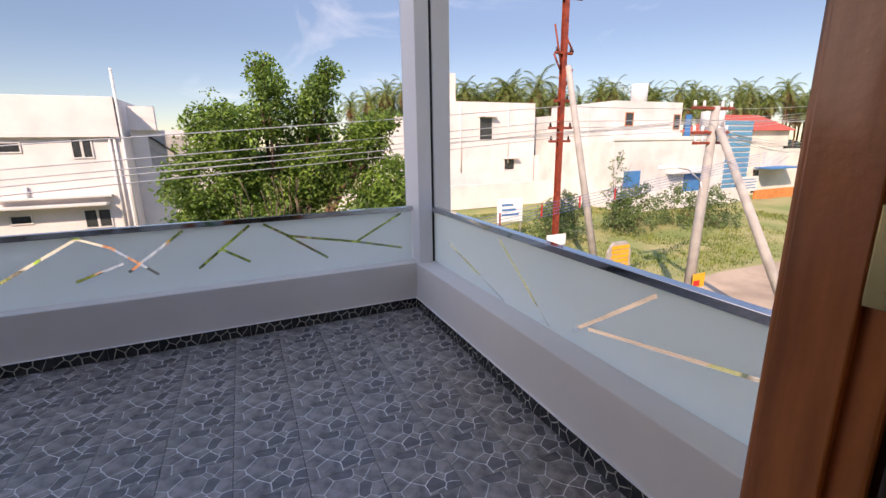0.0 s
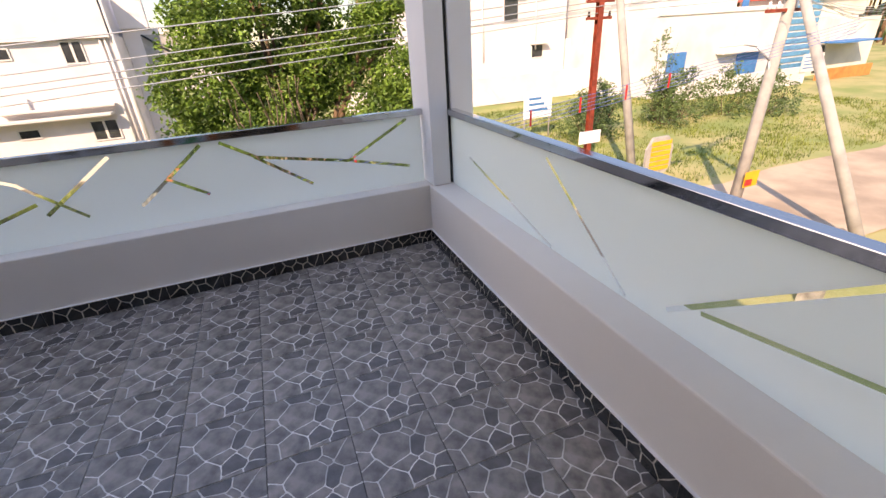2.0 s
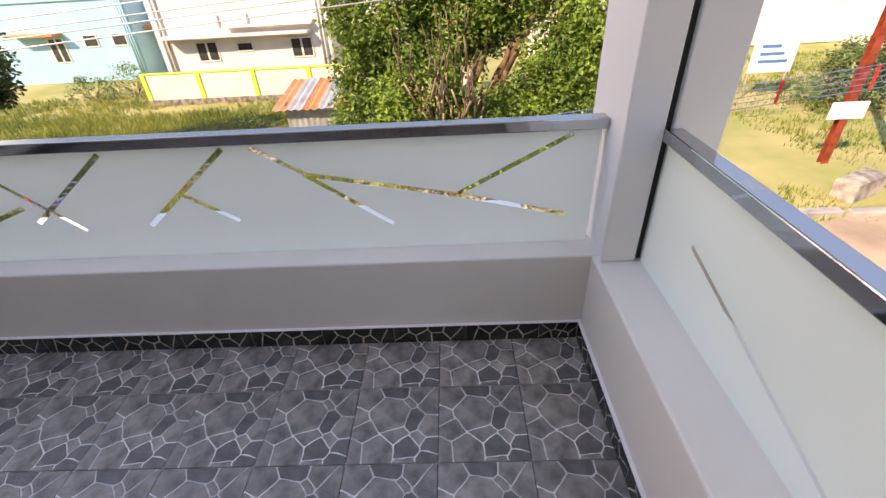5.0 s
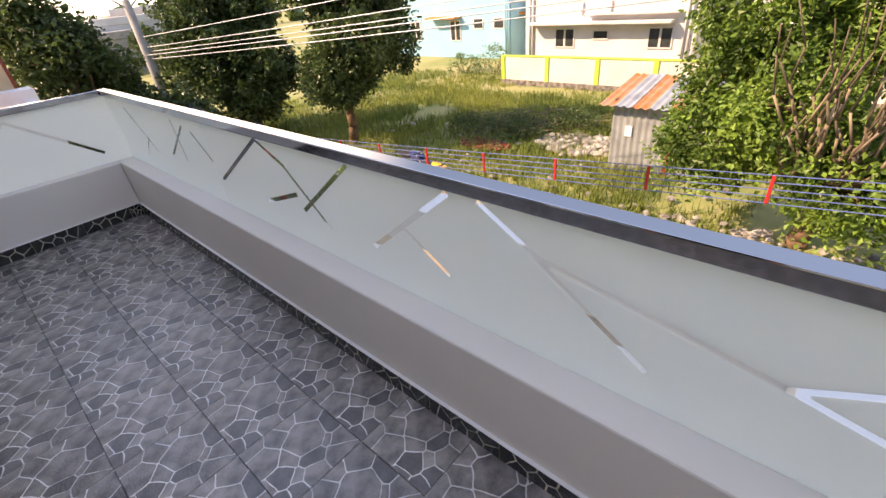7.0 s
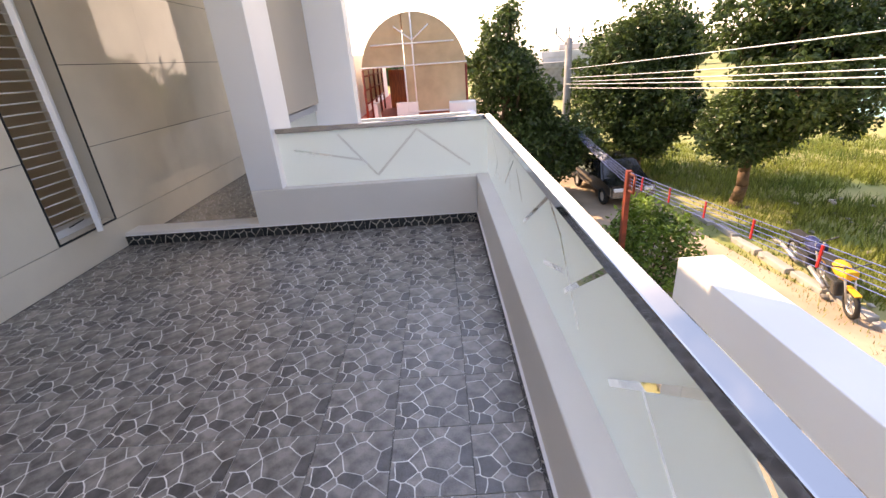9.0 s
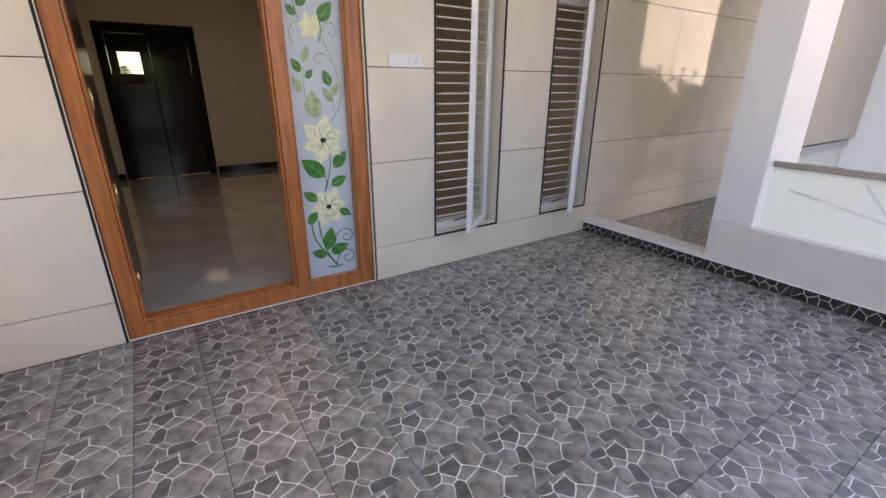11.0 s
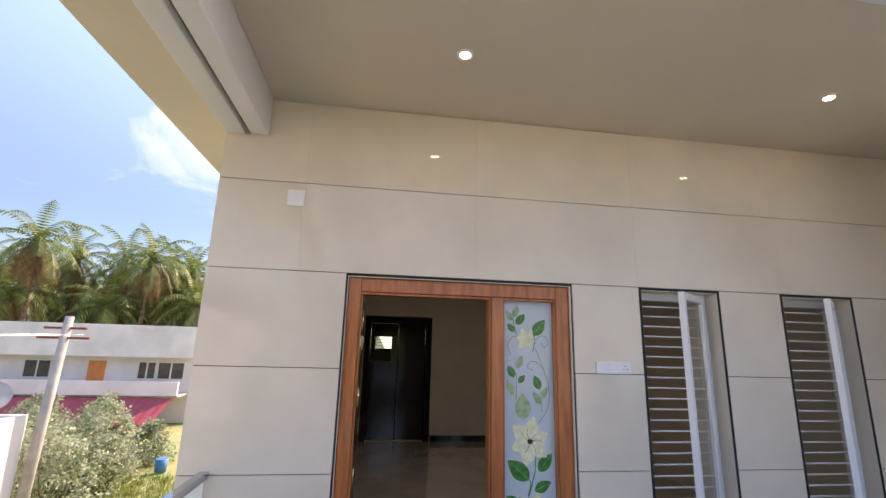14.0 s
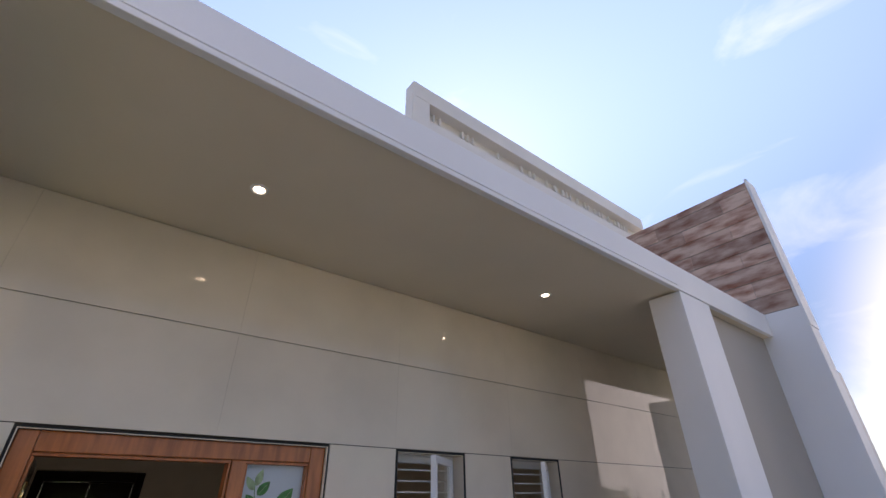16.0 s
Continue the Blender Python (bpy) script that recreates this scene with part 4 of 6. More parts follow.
tree("street_tree", (1.0, 13.7, GROUND), "bushy bright green tree with uneven spiky top",
     [(-1.7, -0.6, 2.2, 1.0), (-1.6, 0.3, 4.4, 1.1), (-1.2, 0, 5.8, 0.8), (0.0, 0, 6.2, 0.55), (0.05, 0, 7.05, 0.42), (-0.1, 0.2, 7.5, 0.24), (1.2, 0, 6.3, 0.6), (1.35, 0, 6.9, 0.36), (1.7, 0.0, 7.35, 0.3),
      (2.6, 0.1, 5.5, 0.6), (2.95, 0, 6.0, 0.42), (3.4, 0.0, 6.2, 0.25), (3.2, -0.2, 4.3, 0.8), (2.6, -0.6, 3.2, 0.95), (1.2, 0.6, 4.8, 1.1), (0.2, 0.9, 4.2, 1.2), (0.4, -1.3, 2.0, 0.9), (1.7, -1.0, 2.1, 1.0), (-0.6, -1.1, 3.0, 0.9), (3.3, 0, 2.9, 0.7), (-2.0, 0, 3.3, 0.7)],
     M["leaf"], 0.115, 330, 31, 0.17, 1.2, dead=26, loose=0.07)
def shifted(blobs, dx, dy):
    return [(x + dx, y + dy, z, r) for x, y, z, r in blobs]


tree("roadside_tree", (-13.4, 13.6, GROUND), "dark green broad tree with a pale trunk",
     shifted(crown_blobs(5, 24, 1.8, 1.8, 2.7, 6.5, 0.55, 0.95), 0.5, 0.3), M["leaf_dark"], 0.17, 130, 32, 0.17, 1.7)
tree("roadside_tree", (-18.6, 12.3, GROUND), "dark green broad tree beside the street",
     crown_blobs(6, 30, 2.3, 2.1, 1.0, 6.2, 0.55, 1.05) + [(-0.6, -2.0, 1.1, 0.8), (0.8, -1.4, 0.9, 0.7), (-1.6, -2.6, 1.4, 0.8)], M["leaf_dark"], 0.18, 120, 33, 0.2, 1.5)
tree("roadside_tree", (-17.0, 6.4, GROUND), "dark green tree beside the neighbouring building",
     crown_blobs(7, 22, 1.2, 1.3, 0.7, 5.9, 0.5, 0.8) + [(1.0, 2.0, 2.3, 0.75), (1.2, 1.4, 1.5, 0.8), (0.6, 2.6, 1.9, 0.7), (0.2, 1.4, 1.0, 0.8), (0.0, 2.0, 1.6, 0.7), (0.8, 1.0, 1.6, 0.7), (0.3, 1.3, 2.6, 0.6)] + [(0.1, 0, 6.4, 0.4), (0.0, 0.1, 6.8, 0.25), (-0.2, -0.5, 6.2, 0.3)], M["leaf_dark"], 0.17, 140, 34, 0.17, 1.2)


def bush(name, at, label, r, h, mat, seed, n=90, size=0.10, cat="bush"):
    rg = random.Random(seed)
    ob = thing(name, at, label, cat)
    bm = bmesh.new()
    for k in range(9):
        a = rg.uniform(0, math.tau)
        limb(bm, (0.08 * math.cos(a), 0.08 * math.sin(a), -0.12), (r * 0.7 * math.cos(a), r * 0.7 * math.sin(a), h * rg.uniform(0.5, 0.95)), 0.02, 0.006, rg, 4, 0.06)
    part("stem", bm, M["bark"], ob)
    verts, faces = [], []
    for k in range(n):
        a, d, t = rg.uniform(0, math.tau), math.sqrt(rg.random()), rg.random()
        w = math.sqrt(max(0.05, 1 - (t * 1.02) ** 2))
        leaf_quads(verts, faces, (r * d * w * math.cos(a), r * d * w * math.sin(a), 0.12 + h * t * rg.uniform(0.8, 1.05)), rg.randint(12, 22), 0.2, size, rg, 0.8, 0.2)
    leaf_mesh("foliage", verts, faces, mat, ob)
    return ob


bush("bush", (-9.0, 8.5, GROUND), "bright green shrub by the street edge", 1.4, 1.9, M["leaf"], 41, 240, 0.13)
bush("bush", (-6.3, 6.9, GROUND), "small weedy shrub by the street edge", 0.8, 1.0, M["bush"], 42)
for k, (x, y, r, h) in enumerate(((15.5, 19.5, 1.5, 2.3), (17.2, 20.5, 1.7, 2.5), (21.0, 19.8, 1.4, 2.2), (23.0, 20.6, 1.9, 2.7), (25.5, 19.8, 1.9, 2.6), (28.0, 19.0, 1.7, 2.3), (21.5, 21.0, 1.0, 4.6))):
    bush("bush", (x, y, GROUND), "loose green shrub in the empty plot", r, h, M["bush"], 50 + k, 120 if h < 4 else 60, 0.14)
for k, (x, y, r, h) in enumerate(((11.2, -13.6, 1.5, 2.6), (13.0, -15.0, 1.7, 2.8), (12.0, -17.5, 1.7, 3.0), (14.5, -18.0, 1.6, 2.8), (10.8, -15.8, 1.2, 1.9), (17.5, -16.5, 1.6, 2.9), (13.2, -20.0, 1.6, 3.0), (16.5, -20.5, 1.8, 3.0), (19.5, -20.0, 1.8, 2.9), (11.0, -19.8, 1.1, 1.8))):
    bush("bush", (x, y, GROUND), "pale flowering shrub with grey-green leaves", r, h, M["bush_pale"], 70 + k, 150, 0.14)
for k, (x, y, r, h) in enumerate(((-16.5, 27.5, 1.4, 1.6), (-18.5, 27.0, 1.2, 1.1), (-14.8, 26.8, 0.8, 0.7), (-8.2, 17.4, 1.3, 0.7), (-10.0, 17.0, 1.2, 0.6), (-6.4, 18.4, 1.2, 0.8))):
    bush("bush", (x, y, GROUND), "low tangled scrub in the empty lot", r, h, M["bush"] if k < 3 else M["leaf_dark"], 90 + k, 70, 0.10)


def grass(name, label, n, x0, x1, y0, y1, h, seed, mat):
    rg = random.Random(seed)
    verts, faces = [], []
    while len(faces) < n:
        x, y = rg.uniform(x0, x1), rg.uniform(y0, y1)
        if noise.noise(Vector((x * 0.4, y * 0.4, 7))) < rg.uniform(-0.55, -0.05):
            continue
        for k in range(5):
            bx, by = x + rg.gauss(0, 0.08), y + rg.gauss(0, 0.08)
            a, s = rg.uniform(0, math.tau), h * rg.uniform(0.5, 1.4)
            lean = Vector((math.cos(a), math.sin(a), 0)) * s * rg.uniform(0.2, 0.8)
            w = Vector((-math.sin(a), math.cos(a), 0)) * 0.022
            i = len(verts)
            b = Vector((bx, by, GROUND - 0.08))
            verts.extend((b - w, b + w, b + lean + Vector((0, 0, s))))
            faces.append((i, i + 1, i + 2))
    me = bpy.data.meshes.new(name)
    me.from_pydata([tuple(v) for v in verts], [], faces)
    me.materials.append(mat)
    tagged(new(name, me), label, "grass", kind="stuff")


grass("lot_grass", "uneven yellow-green grass in the empty lot", 42000, -24, 0, 12.6, 27, 0.26, 61, M["grass"])
grass("lot_weeds", "taller patchy weeds in the empty lot", 26000, -22, -1, 12.8, 23, 0.34, 65, M["grass"])
grass("plot_grass", "short grass in the corner plot", 40000, 11.5, 36, 12.0, 30, 0.18, 62, M["grass"])
grass("verge_grass", "grass beside the house wall", 16000, 7.5, 14, -18, 3, 0.24, 63, M["grass"])
grass("street_grass", "sparse grass along the street edge", 9000, -14, 14, 11.3, 13.2, 0.14, 64, M["grass"])

# a heap of dry cut branches
rg = random.Random(77)
bm = bmesh.new()
for k in range(150):
    x, y = -8.2 + rg.gauss(0, 1.3), 18.6 + rg.gauss(0, 0.7)
    a = rg.uniform(0, math.tau)
    add_tube(bm, (x, y, GROUND + rg.uniform(0, 0.4)), (x + 0.9 * math.cos(a), y + 0.9 * math.sin(a), GROUND + rg.uniform(0.1, 0.6)), 0.015, 0.006, 5)
tagged(finish("brushwood_heap", bm, M["drygrass"]), "heap of dry cut branches", "brushwood", kind="stuff")


# ---- palms ----
def palm(at, h, seed, crown=1.0):
    rg = random.Random(seed)
    ob = thing("coconut_palm", at, "tall coconut palm with drooping fronds", "palm", "coconut palms")
    bm = bmesh.new()
    limb(bm, (0, 0, -0.3), (rg.uniform(-0.5, 0.5), 0, h), 0.2, 0.12, rg, 6, 0.08)
    part("trunk", bm, M["bark"], ob)
    green, gf, dry, df = [], [], [], []
    total = 42
    for k in range(total):
        a = k * 2.399 + rg.uniform(-0.25, 0.25)
        lift = 1.35 - 2.75 * (k / total) + rg.uniform(-0.12, 0.12)
        length = crown * rg.uniform(3.9, 5.0) * (1.0 if k < 25 else 0.8)
        v, f = (green, gf) if k < 25 else (dry, df)
        p = Vector((0, 0, h))
        d = Vector((math.cos(a) * math.cos(lift), math.sin(a) * math.cos(lift), math.sin(lift)))
        side = Vector((-math.sin(a), math.cos(a), 0))
        n = 18
        for q in range(n):
            t = q / n
            ll = crown * math.sin(math.pi * (0.14 + 0.78 * t)) * rg.uniform(0.8, 1.1)
            for sgn in (-1, 1):
                tip = p + side * sgn * ll * 0.72 + d * ll * 0.55 + Vector((0, 0, -0.30 * ll - 0.25 * ll * t))
                i = len(v)
                v.extend((p, p + d * length / n * 0.75, tip))
                f.append((i, i + 1, i + 2))
            p = p + d * length / n
            d = (d + Vector((0, 0, -0.105 - 0.05 * t))).normalized()
    leaf_mesh("fronds", green, gf, M["palm"], ob)
    leaf_mesh("dry_fronds", dry, df, M["palm_dry"], ob, "brown dead hanging fronds")
    return ob


masters = [palm((30 + 5 * k, 62, GROUND), 10.6 + 1.1 * k, 200 + k) for k in range(4)]
far_masters = [palm((34 + 4 * k, 66, GROUND), 11.6 + 0.9 * k, 210 + k, 0.68) for k in range(3)]
rng = random.Random(8)
for k in range(84):
    x, y = 18 + k * 0.95 + rng.uniform(-1.5, 1.5), 68 - k * 0.31 + rng.uniform(-5, 6)
    copy_thing(far_masters[(k * 2 + k // 5) % 3], pose(x, y, GROUND - rng.uniform(0, 2.2), 0, 0, rng.uniform(0, 360)))
for k in range(48):
    x, y = 18 + (k % 16) * 2.3 + rng.uniform(-1, 1), -48 - (k // 16) * 5 + rng.uniform(-3, 3)
    copy_thing(masters[k % 3], pose(x, y, GROUND + rng.uniform(-3.0, -0.6), 0, 0, rng.uniform(0, 360)))
for k, (x, y, drop) in enumerate(((27.5, -33.5, -1.2), (21.0, -37.6, 0.4), (25.5, -42.0, 1.2), (18.2, -40.5, 1.4), (31.5, -38.5, 2.2), (34.5, -42.0, 0.8), (22.5, -45.0, 1.0), (24.2, -38.0, 2.4), (30.0, -35.5, 2.9), (19.8, -43.0, 0.4), (29.0, -40.5, 1.2), (16.8, -38.5, 2.2))):
    copy_thing(masters[(k + 1) % 4], pose(x, y, GROUND - drop, 0, 0, 70 * k))
bm = bmesh.new()
for cx, cy, ln, ang in ((60, 78, 110, -0.3), (68, 60, 84, -0.32), (36, -60, 90, 0.0), (30, -55, 60, 0.1), (-60, 90, 120, 0.0), (-110, 20, 120, 1.5)):
    for k in range(70):
        u = rng.uniform(-ln / 2, ln / 2)
        rounded_stone(bm, (cx + u * math.cos(ang), cy + u * math.sin(ang) + rng.uniform(-3, 3), GROUND + rng.uniform(0.5, 4.5)), rng.uniform(1.5, 3.0), rng, 0.9)
tagged(finish("distant_woods", bm, M["leaf_dark"]), "dark distant woodland", "woods", kind="stuff")


# ---- houses ----
def house(name, at, label):
    return thing(name, at, label, "house")


def facade_window(ob, x, z, w, h, y, panes=2, mat=None, facing=-1, axis="x"):
    """A framed window on a facade at y (axis x) or x (axis y), proud by a few centimetres."""
    win = new("window")
    win.parent = ob
    if axis == "x":
        win.location = (x, y, z)
        win.rotation_euler = (0, 0, 0 if facing < 0 else math.pi)
    else:
        win.location = (y, x, z)
        win.rotation_euler = (0, 0, radians(90) if facing > 0 else radians(-90))
    fr = 0.06
    bm = bmesh.new()
    add_box(bm, (-w / 2, -0.05, 0), (-w / 2 + fr, 0.02, h))
    add_box(bm, (w / 2 - fr, -0.05, 0), (w / 2, 0.02, h))
    add_box(bm, (-w / 2 + fr, -0.05, 0), (w / 2 - fr, 0.02, fr))
    add_box(bm, (-w / 2 + fr, -0.05, h - fr), (w / 2 - fr, 0.02, h))
    for k in range(1, panes):
        cx = -w / 2 + w * k / panes
        add_box(bm, (cx - 0.05, -0.05, fr), (cx + 0.05, 0.02, h - fr))
    finish("frame", bm, mat or M["house_white"], win)
    box_part("pane", (-w / 2 + fr, -0.02, fr), (w / 2 - fr, -0.005, h - fr), M["pane"], win)


def drain_pipe(ob, x, y, z0, z1, mat=None):
    bm = bmesh.new()
    add_tube(bm, (x, y, z0), (x, y, z1), 0.06, n=8)
    part("drain_pipe", bm, mat or M["house_white"], ob)


# cream two-storey house behind the lot
h2 = house("cream_house", (-9.3, 27.2, GROUND), "cream two-storey house with sunshades and drain pipes")
bm = bmesh.new()
add_box(bm, (-4.7, 0.0, 0), (4.35, 9, 5.95))
part("wall", bm, M["pink"], h2)
bm = bmesh.new()
add_box(bm, (-4.75, -0.25, 5.95), (4.2, 9, 6.08))
add_box(bm, (-4.75, -0.22, 6.08), (4.2, 0.0, 7.8), 0.02)
add_box(bm, (4.0, -0.2, 6.08), (4.2, 9, 7.8), 0.02)
part("roof_parapet", bm, M["pink"], h2)
box_part("sunshade", (-4.2, -0.75, 2.72), (3.3, 0, 2.84), M["house_white"], h2, bevel=0.02)
box_part("ledge_shelf", (-1.0, -0.45, 3.1), (3.5, 0, 3.2), M["house_white"], h2, bevel=0.02)
for x, z, w, h, p in ((2.6, 4.95, 0.85, 0.95, 2), (-0.15, 5.25, 1.0, 0.5, 1), (2.7, 1.55, 1.15, 0.95, 2), (-0.25, 1.95, 0.85, 0.45, 1), (-2.25, 1.55, 1.15, 0.95, 2), (-2.4, 4.95, 1.0, 0.95, 2)):
    facade_window(h2, x, z, w, h, 0.0, p)
for x in (3.75, 3.95, 4.2, -4.4, -4.2):
    drain_pipe(h2, x, -0.08, 0, 6.0 if x != 4.2 else 3.9)
for x in (-1.3, 0.2):
    drain_pipe(h2, x, -0.08, 3.1, 3.7)
drain_pipe(h2, 4.3, -0.1, 0, 9.1)
bm = bmesh.new()
add_box(bm, (4.36, 1.6, 0), (8.2, 9, 6.3))
add_box(bm, (4.36, 1.4, 6.3), (5.6, 1.6, 7.5))
part("side_wing", bm, M["pink"], h2)
box_part("stair_opening", (5.1, 1.58, 4.4), (6.9, 1.598, 6.0), M["concrete"], h2)
bm = bmesh.new()
add_tube(bm, (5.15, 1.5, 6.0), (6.9, 1.5, 4.6), 0.05, n=6)
part("stair_rail", bm, M["black"], h2)
bm = bmesh.new()
add_tube(bm, (-3.6, 3, 7.8), (-3.6, 3, 8.7), 0.55, n=20)
add_tube(bm, (-3.6, 3, 8.7), (-3.6, 3, 8.85), 0.55, 0.25, n=20)
add_tube(bm, (-3.6, 3, 8.85), (-3.6, 3, 9.0), 0.25, n=16)
part("water_tank", bm, M["house_white"], h2, "white plastic water tank")
bm = bmesh.new()
add_tube(bm, (-2.2, 2, 7.8), (-2.3, 2, 9.0), 0.05, n=6)
part("mast", bm, M["house_white"], h2)

# compound wall with lime piers
cw = thing("compound_wall", (-14.0, 24.7, GROUND), "cream compound wall with lime green piers on stone footing", "wall")
box_part("footing", (0, 0.0, -0.2), (16.5, 0.3, 0.28), M["rubble"], cw, bevel=0.02)
box_part("panel", (0.02, 0.05, 0.281), (16.4, 0.22, 1.45), M["cream"], cw)
box_part("coping", (0.0, 0.02, 1.451), (16.45, 0.26, 1.51), M["lime"], cw, bevel=0.01)
for k in range(7):
    box_part("pier", (2.7 * k, 0.0, 0.281), (2.7 * k + 0.22, 0.048, 1.45), M["lime"], cw, bevel=0.01)

# sky-blue house
bh = house("blue_house", (-23.0, 31.7, GROUND), "sky blue house with orange sunshades")
bm = bmesh.new()
add_box(bm, (-6.5, 0, 0), (5.0, 9, 4.5))
add_box(bm, (-6.6, -0.1, 4.5), (5.1, 0.1, 5.2), 0.02)
add_box(bm, (5.0, 1.8, 0), (8.2, 9, 4.2))
part("wall", bm, M["sky_paint"], bh)
for lo, hi in (((-2.4, -0.8, 2.75), (0.6, 0, 2.9)), ((5.0, 1.0, 2.75), (7.0, 1.8, 2.9))):
    box_part("sunshade", lo, hi, M["orange"], bh, bevel=0.02)
for x, z, w, h, p in ((0.0, 1.2, 1.0, 1.4, 2), (2.2, 2.0, 0.9, 0.7, 1), (4.0, 2.0, 0.9, 0.7, 1), (-4.2, 1.2, 1.1, 1.4, 2)):
    facade_window(bh, x, z, w, h, 0.0, p)
box_part("door", (5.4, 1.76, 0.2), (6.2, 1.8, 2.3), M["wood"], bh)
for x in (4.6, 4.75, 4.9):
    drain_pipe(bh, x, -0.08, 0.2, 5.0, M["sky_paint"])
box_part("roof_room", (-1.0, 3.0, 5.2), (4.5, 8, 7.6), M["house_white"], bh)
facade_window(bh, 0.6, 5.6, 1.2, 1.2, 3.0, 2)
facade_window(bh, 3.0, 5.6, 1.2, 1.2, 3.0, 2)

# cream house behind the corner plot
wh = house("corner_house", (15.0, 34.0, GROUND), "pale cream house with small dark windows")
box_part("wall", (1.0, 0, 0), (9.4, 9, 8.7), M["pink"], wh)
box_part("wall", (1.0, 0.5, 8.7), (1.8, 3, 10.9), M["pink"], wh)
box_part("wall", (-3.6, 1.0, 0), (1.0, 9, 7.6), M["pink"], wh)
box_part("wall", (9.4, 0.6, 0), (12.6, 4, 4.2), M["pink"], wh)
box_part("compound", (-9.0, -1.2, 0), (12.8, -0.9, 2.0), M["pink"], wh)
for x, z, w, h in ((4.4, 5.6, 1.3, 1.9), (6.8, 3.0, 1.1, 1.0)):
    facade_window(wh, x, z, w, h, 0.0, 1, M["pink"])
    box_part("sunshade", (x - w / 2 - 0.1, -0.5, z + h), (x + w / 2 + 0.3, 0, z + h + 0.1), M["pink"], wh)
facade_window(wh, 10.6, 3.0, 0.5, 0.5, 0.6, 1, M["pink"])
drain_pipe(wh, 6.6, -0.08, 3.6, 8.5, M["pink"])
drain_pipe(wh, 2.0, -0.08, 3.0, 8.5, M["pink"])

# white and blue house
rh = house("white_house", (27.0, 27.0, GROUND), "white house with blue shutters and blue slatted gate tower")
box_part("wall", (0.0, 0, 0), (13.5, 10, 5.4), M["house_white"], rh)
box_part("wall", (1.5, 1.8, 5.4), (9.5, 10, 8.6), M["house_white"], rh)
box_part("wall", (-1.6, 3.0, 0), (0.0, 9, 7.6), M["house_white"], rh)
box_part("band", (-0.1, -0.1, 5.4), (13.6, 0.15, 5.7), M["house_white"], rh, bevel=0.02)
facade_window(rh, 3.2, 6.6, 0.9, 1.1, 1.8, 1, M["wood"])
facade_window(rh, 8.9, 6.3, 0.8, 1.3, 1.8, 1, M["wood"])
for x, z, w, h in ((1.2, 1.6, 1.8, 1.4), (8.3, 0.6, 2.4, 1.9)):
    box_part("shutter", (x, -0.06, z), (x + w, 0, z + h), M["blue"], rh, bevel=0.02)
box_part("porch_slab", (6.0, -0.7, 2.6), (11.0, 0, 2.75), M["house_white"], rh, bevel=0.02)
box_part("door_panel", (10.0, 1.7, 5.7), (10.7, 1.76, 7.6), M["blue"], rh)
for x0, x1, y0 in ((13.0, 17.0, 1.5), (17.0, 23.0, 0.5)):
    box_part("annex", (x0, y0, 0), (x1, 10, 5.2 if x0 < 16 else 4.6), M["cream"], rh)
tower = new("slatted_screen")
tower.parent = rh
tower.location = (13.2, 0.2, 0.8)
box_part("backing", (0, 0, 0), (4.0, 0.1, 6.2), M["house_white"], tower)
for k in range(13):
    box_part("slat", (-0.02, -0.06, 0.1 + k * 0.48), (4.02, -0.001, 0.45 + k * 0.48), M["slat_blue"], tower, bevel=0.01)
bm = bmesh.new()
add_tube(bm, (14.5, 2.6, 5.2), (14.5, 2.6, 6.3), 0.05, n=6)
add_tube(bm, (14.8, 2.6, 6.3), (14.8, 2.6, 8.0), 1.0, n=20)
part("water_tank", bm, M["house_white"], rh, "white plastic water tank")
bm = bmesh.new()
add_tube(bm, (6.5, 4, 8.6), (6.5, 4, 10.3), 0.7, n=20)
part("water_tank", bm, M["house_white"], rh, "white plastic water tank")
bm = bmesh.new()
rv = [bm.verts.new(p) for p in ((18.0, 1.5, 6.2), (27.0, 1.5, 6.2), (27.0, 9, 6.2), (18.0, 9, 6.2), (19.5, 5, 7.9), (26.0, 5, 7.9))]
for f in ((0, 1, 5, 4), (1, 2, 5), (2, 3, 4, 5), (3, 0, 4), (3, 2, 1, 0)):
    bm.faces.new([rv[i] for i in f])
part("tiled_roof", bm, M["redroof"], rh, "red tiled hipped roof")
box_part("roof_block", (18.6, 2, 4.6), (26.5, 8.5, 6.19), M["cream"], rh)
box_part("yellow_wall", (19.5, 0.3, 0.0), (26.0, 0.49, 4.4), M["cream"], rh)
box_part("awning", (18.5, -1.5, 2.6), (23.5, 0.3, 2.72), M["blue"], rh)
box_part("dark_doorway", (18.8, 0.42, 0.2), (21.2, 0.499, 2.4), M["pane"], rh)
box_part("front_wall", (0.0, -2.2, 0), (13.5, -2.0, 1.3), M["house_white"], rh, bevel=0.02)
box_part("orange_plinth", (15.0, -2.2, 0), (22.0, -2.0, 0.9), M["orange"], rh, bevel=0.02)
sb = new("sign_board")
sb.parent = rh
sb.location = (12.6, -2.25, 0.9)
box_part("board", (0, -0.04, 0), (2.4, 0, 1.3), M["house_white"], sb)
for k in range(4):
    box_part("text_bar", (0.2, -0.046, 0.25 + 0.25 * k), (2.2 - 0.2 * (k % 2), -0.041, 0.33 + 0.25 * k), M["blue"], sb)

# pale house with a terrace, beyond the palms' foot
ph = house("terrace_house", (20.5, -31.0, GROUND), "pale terrace house with a long red sheet awning")
bm = bmesh.new()
add_box(bm, (-7.2, -12, 0), (7.8, 0, 6.3))
part("wall", bm, M["house_white"], ph)
box_part("parapet", (-7.3, -0.1, 4.4), (7.9, 0.9, 6.6), M["house_white"], ph, bevel=0.03)
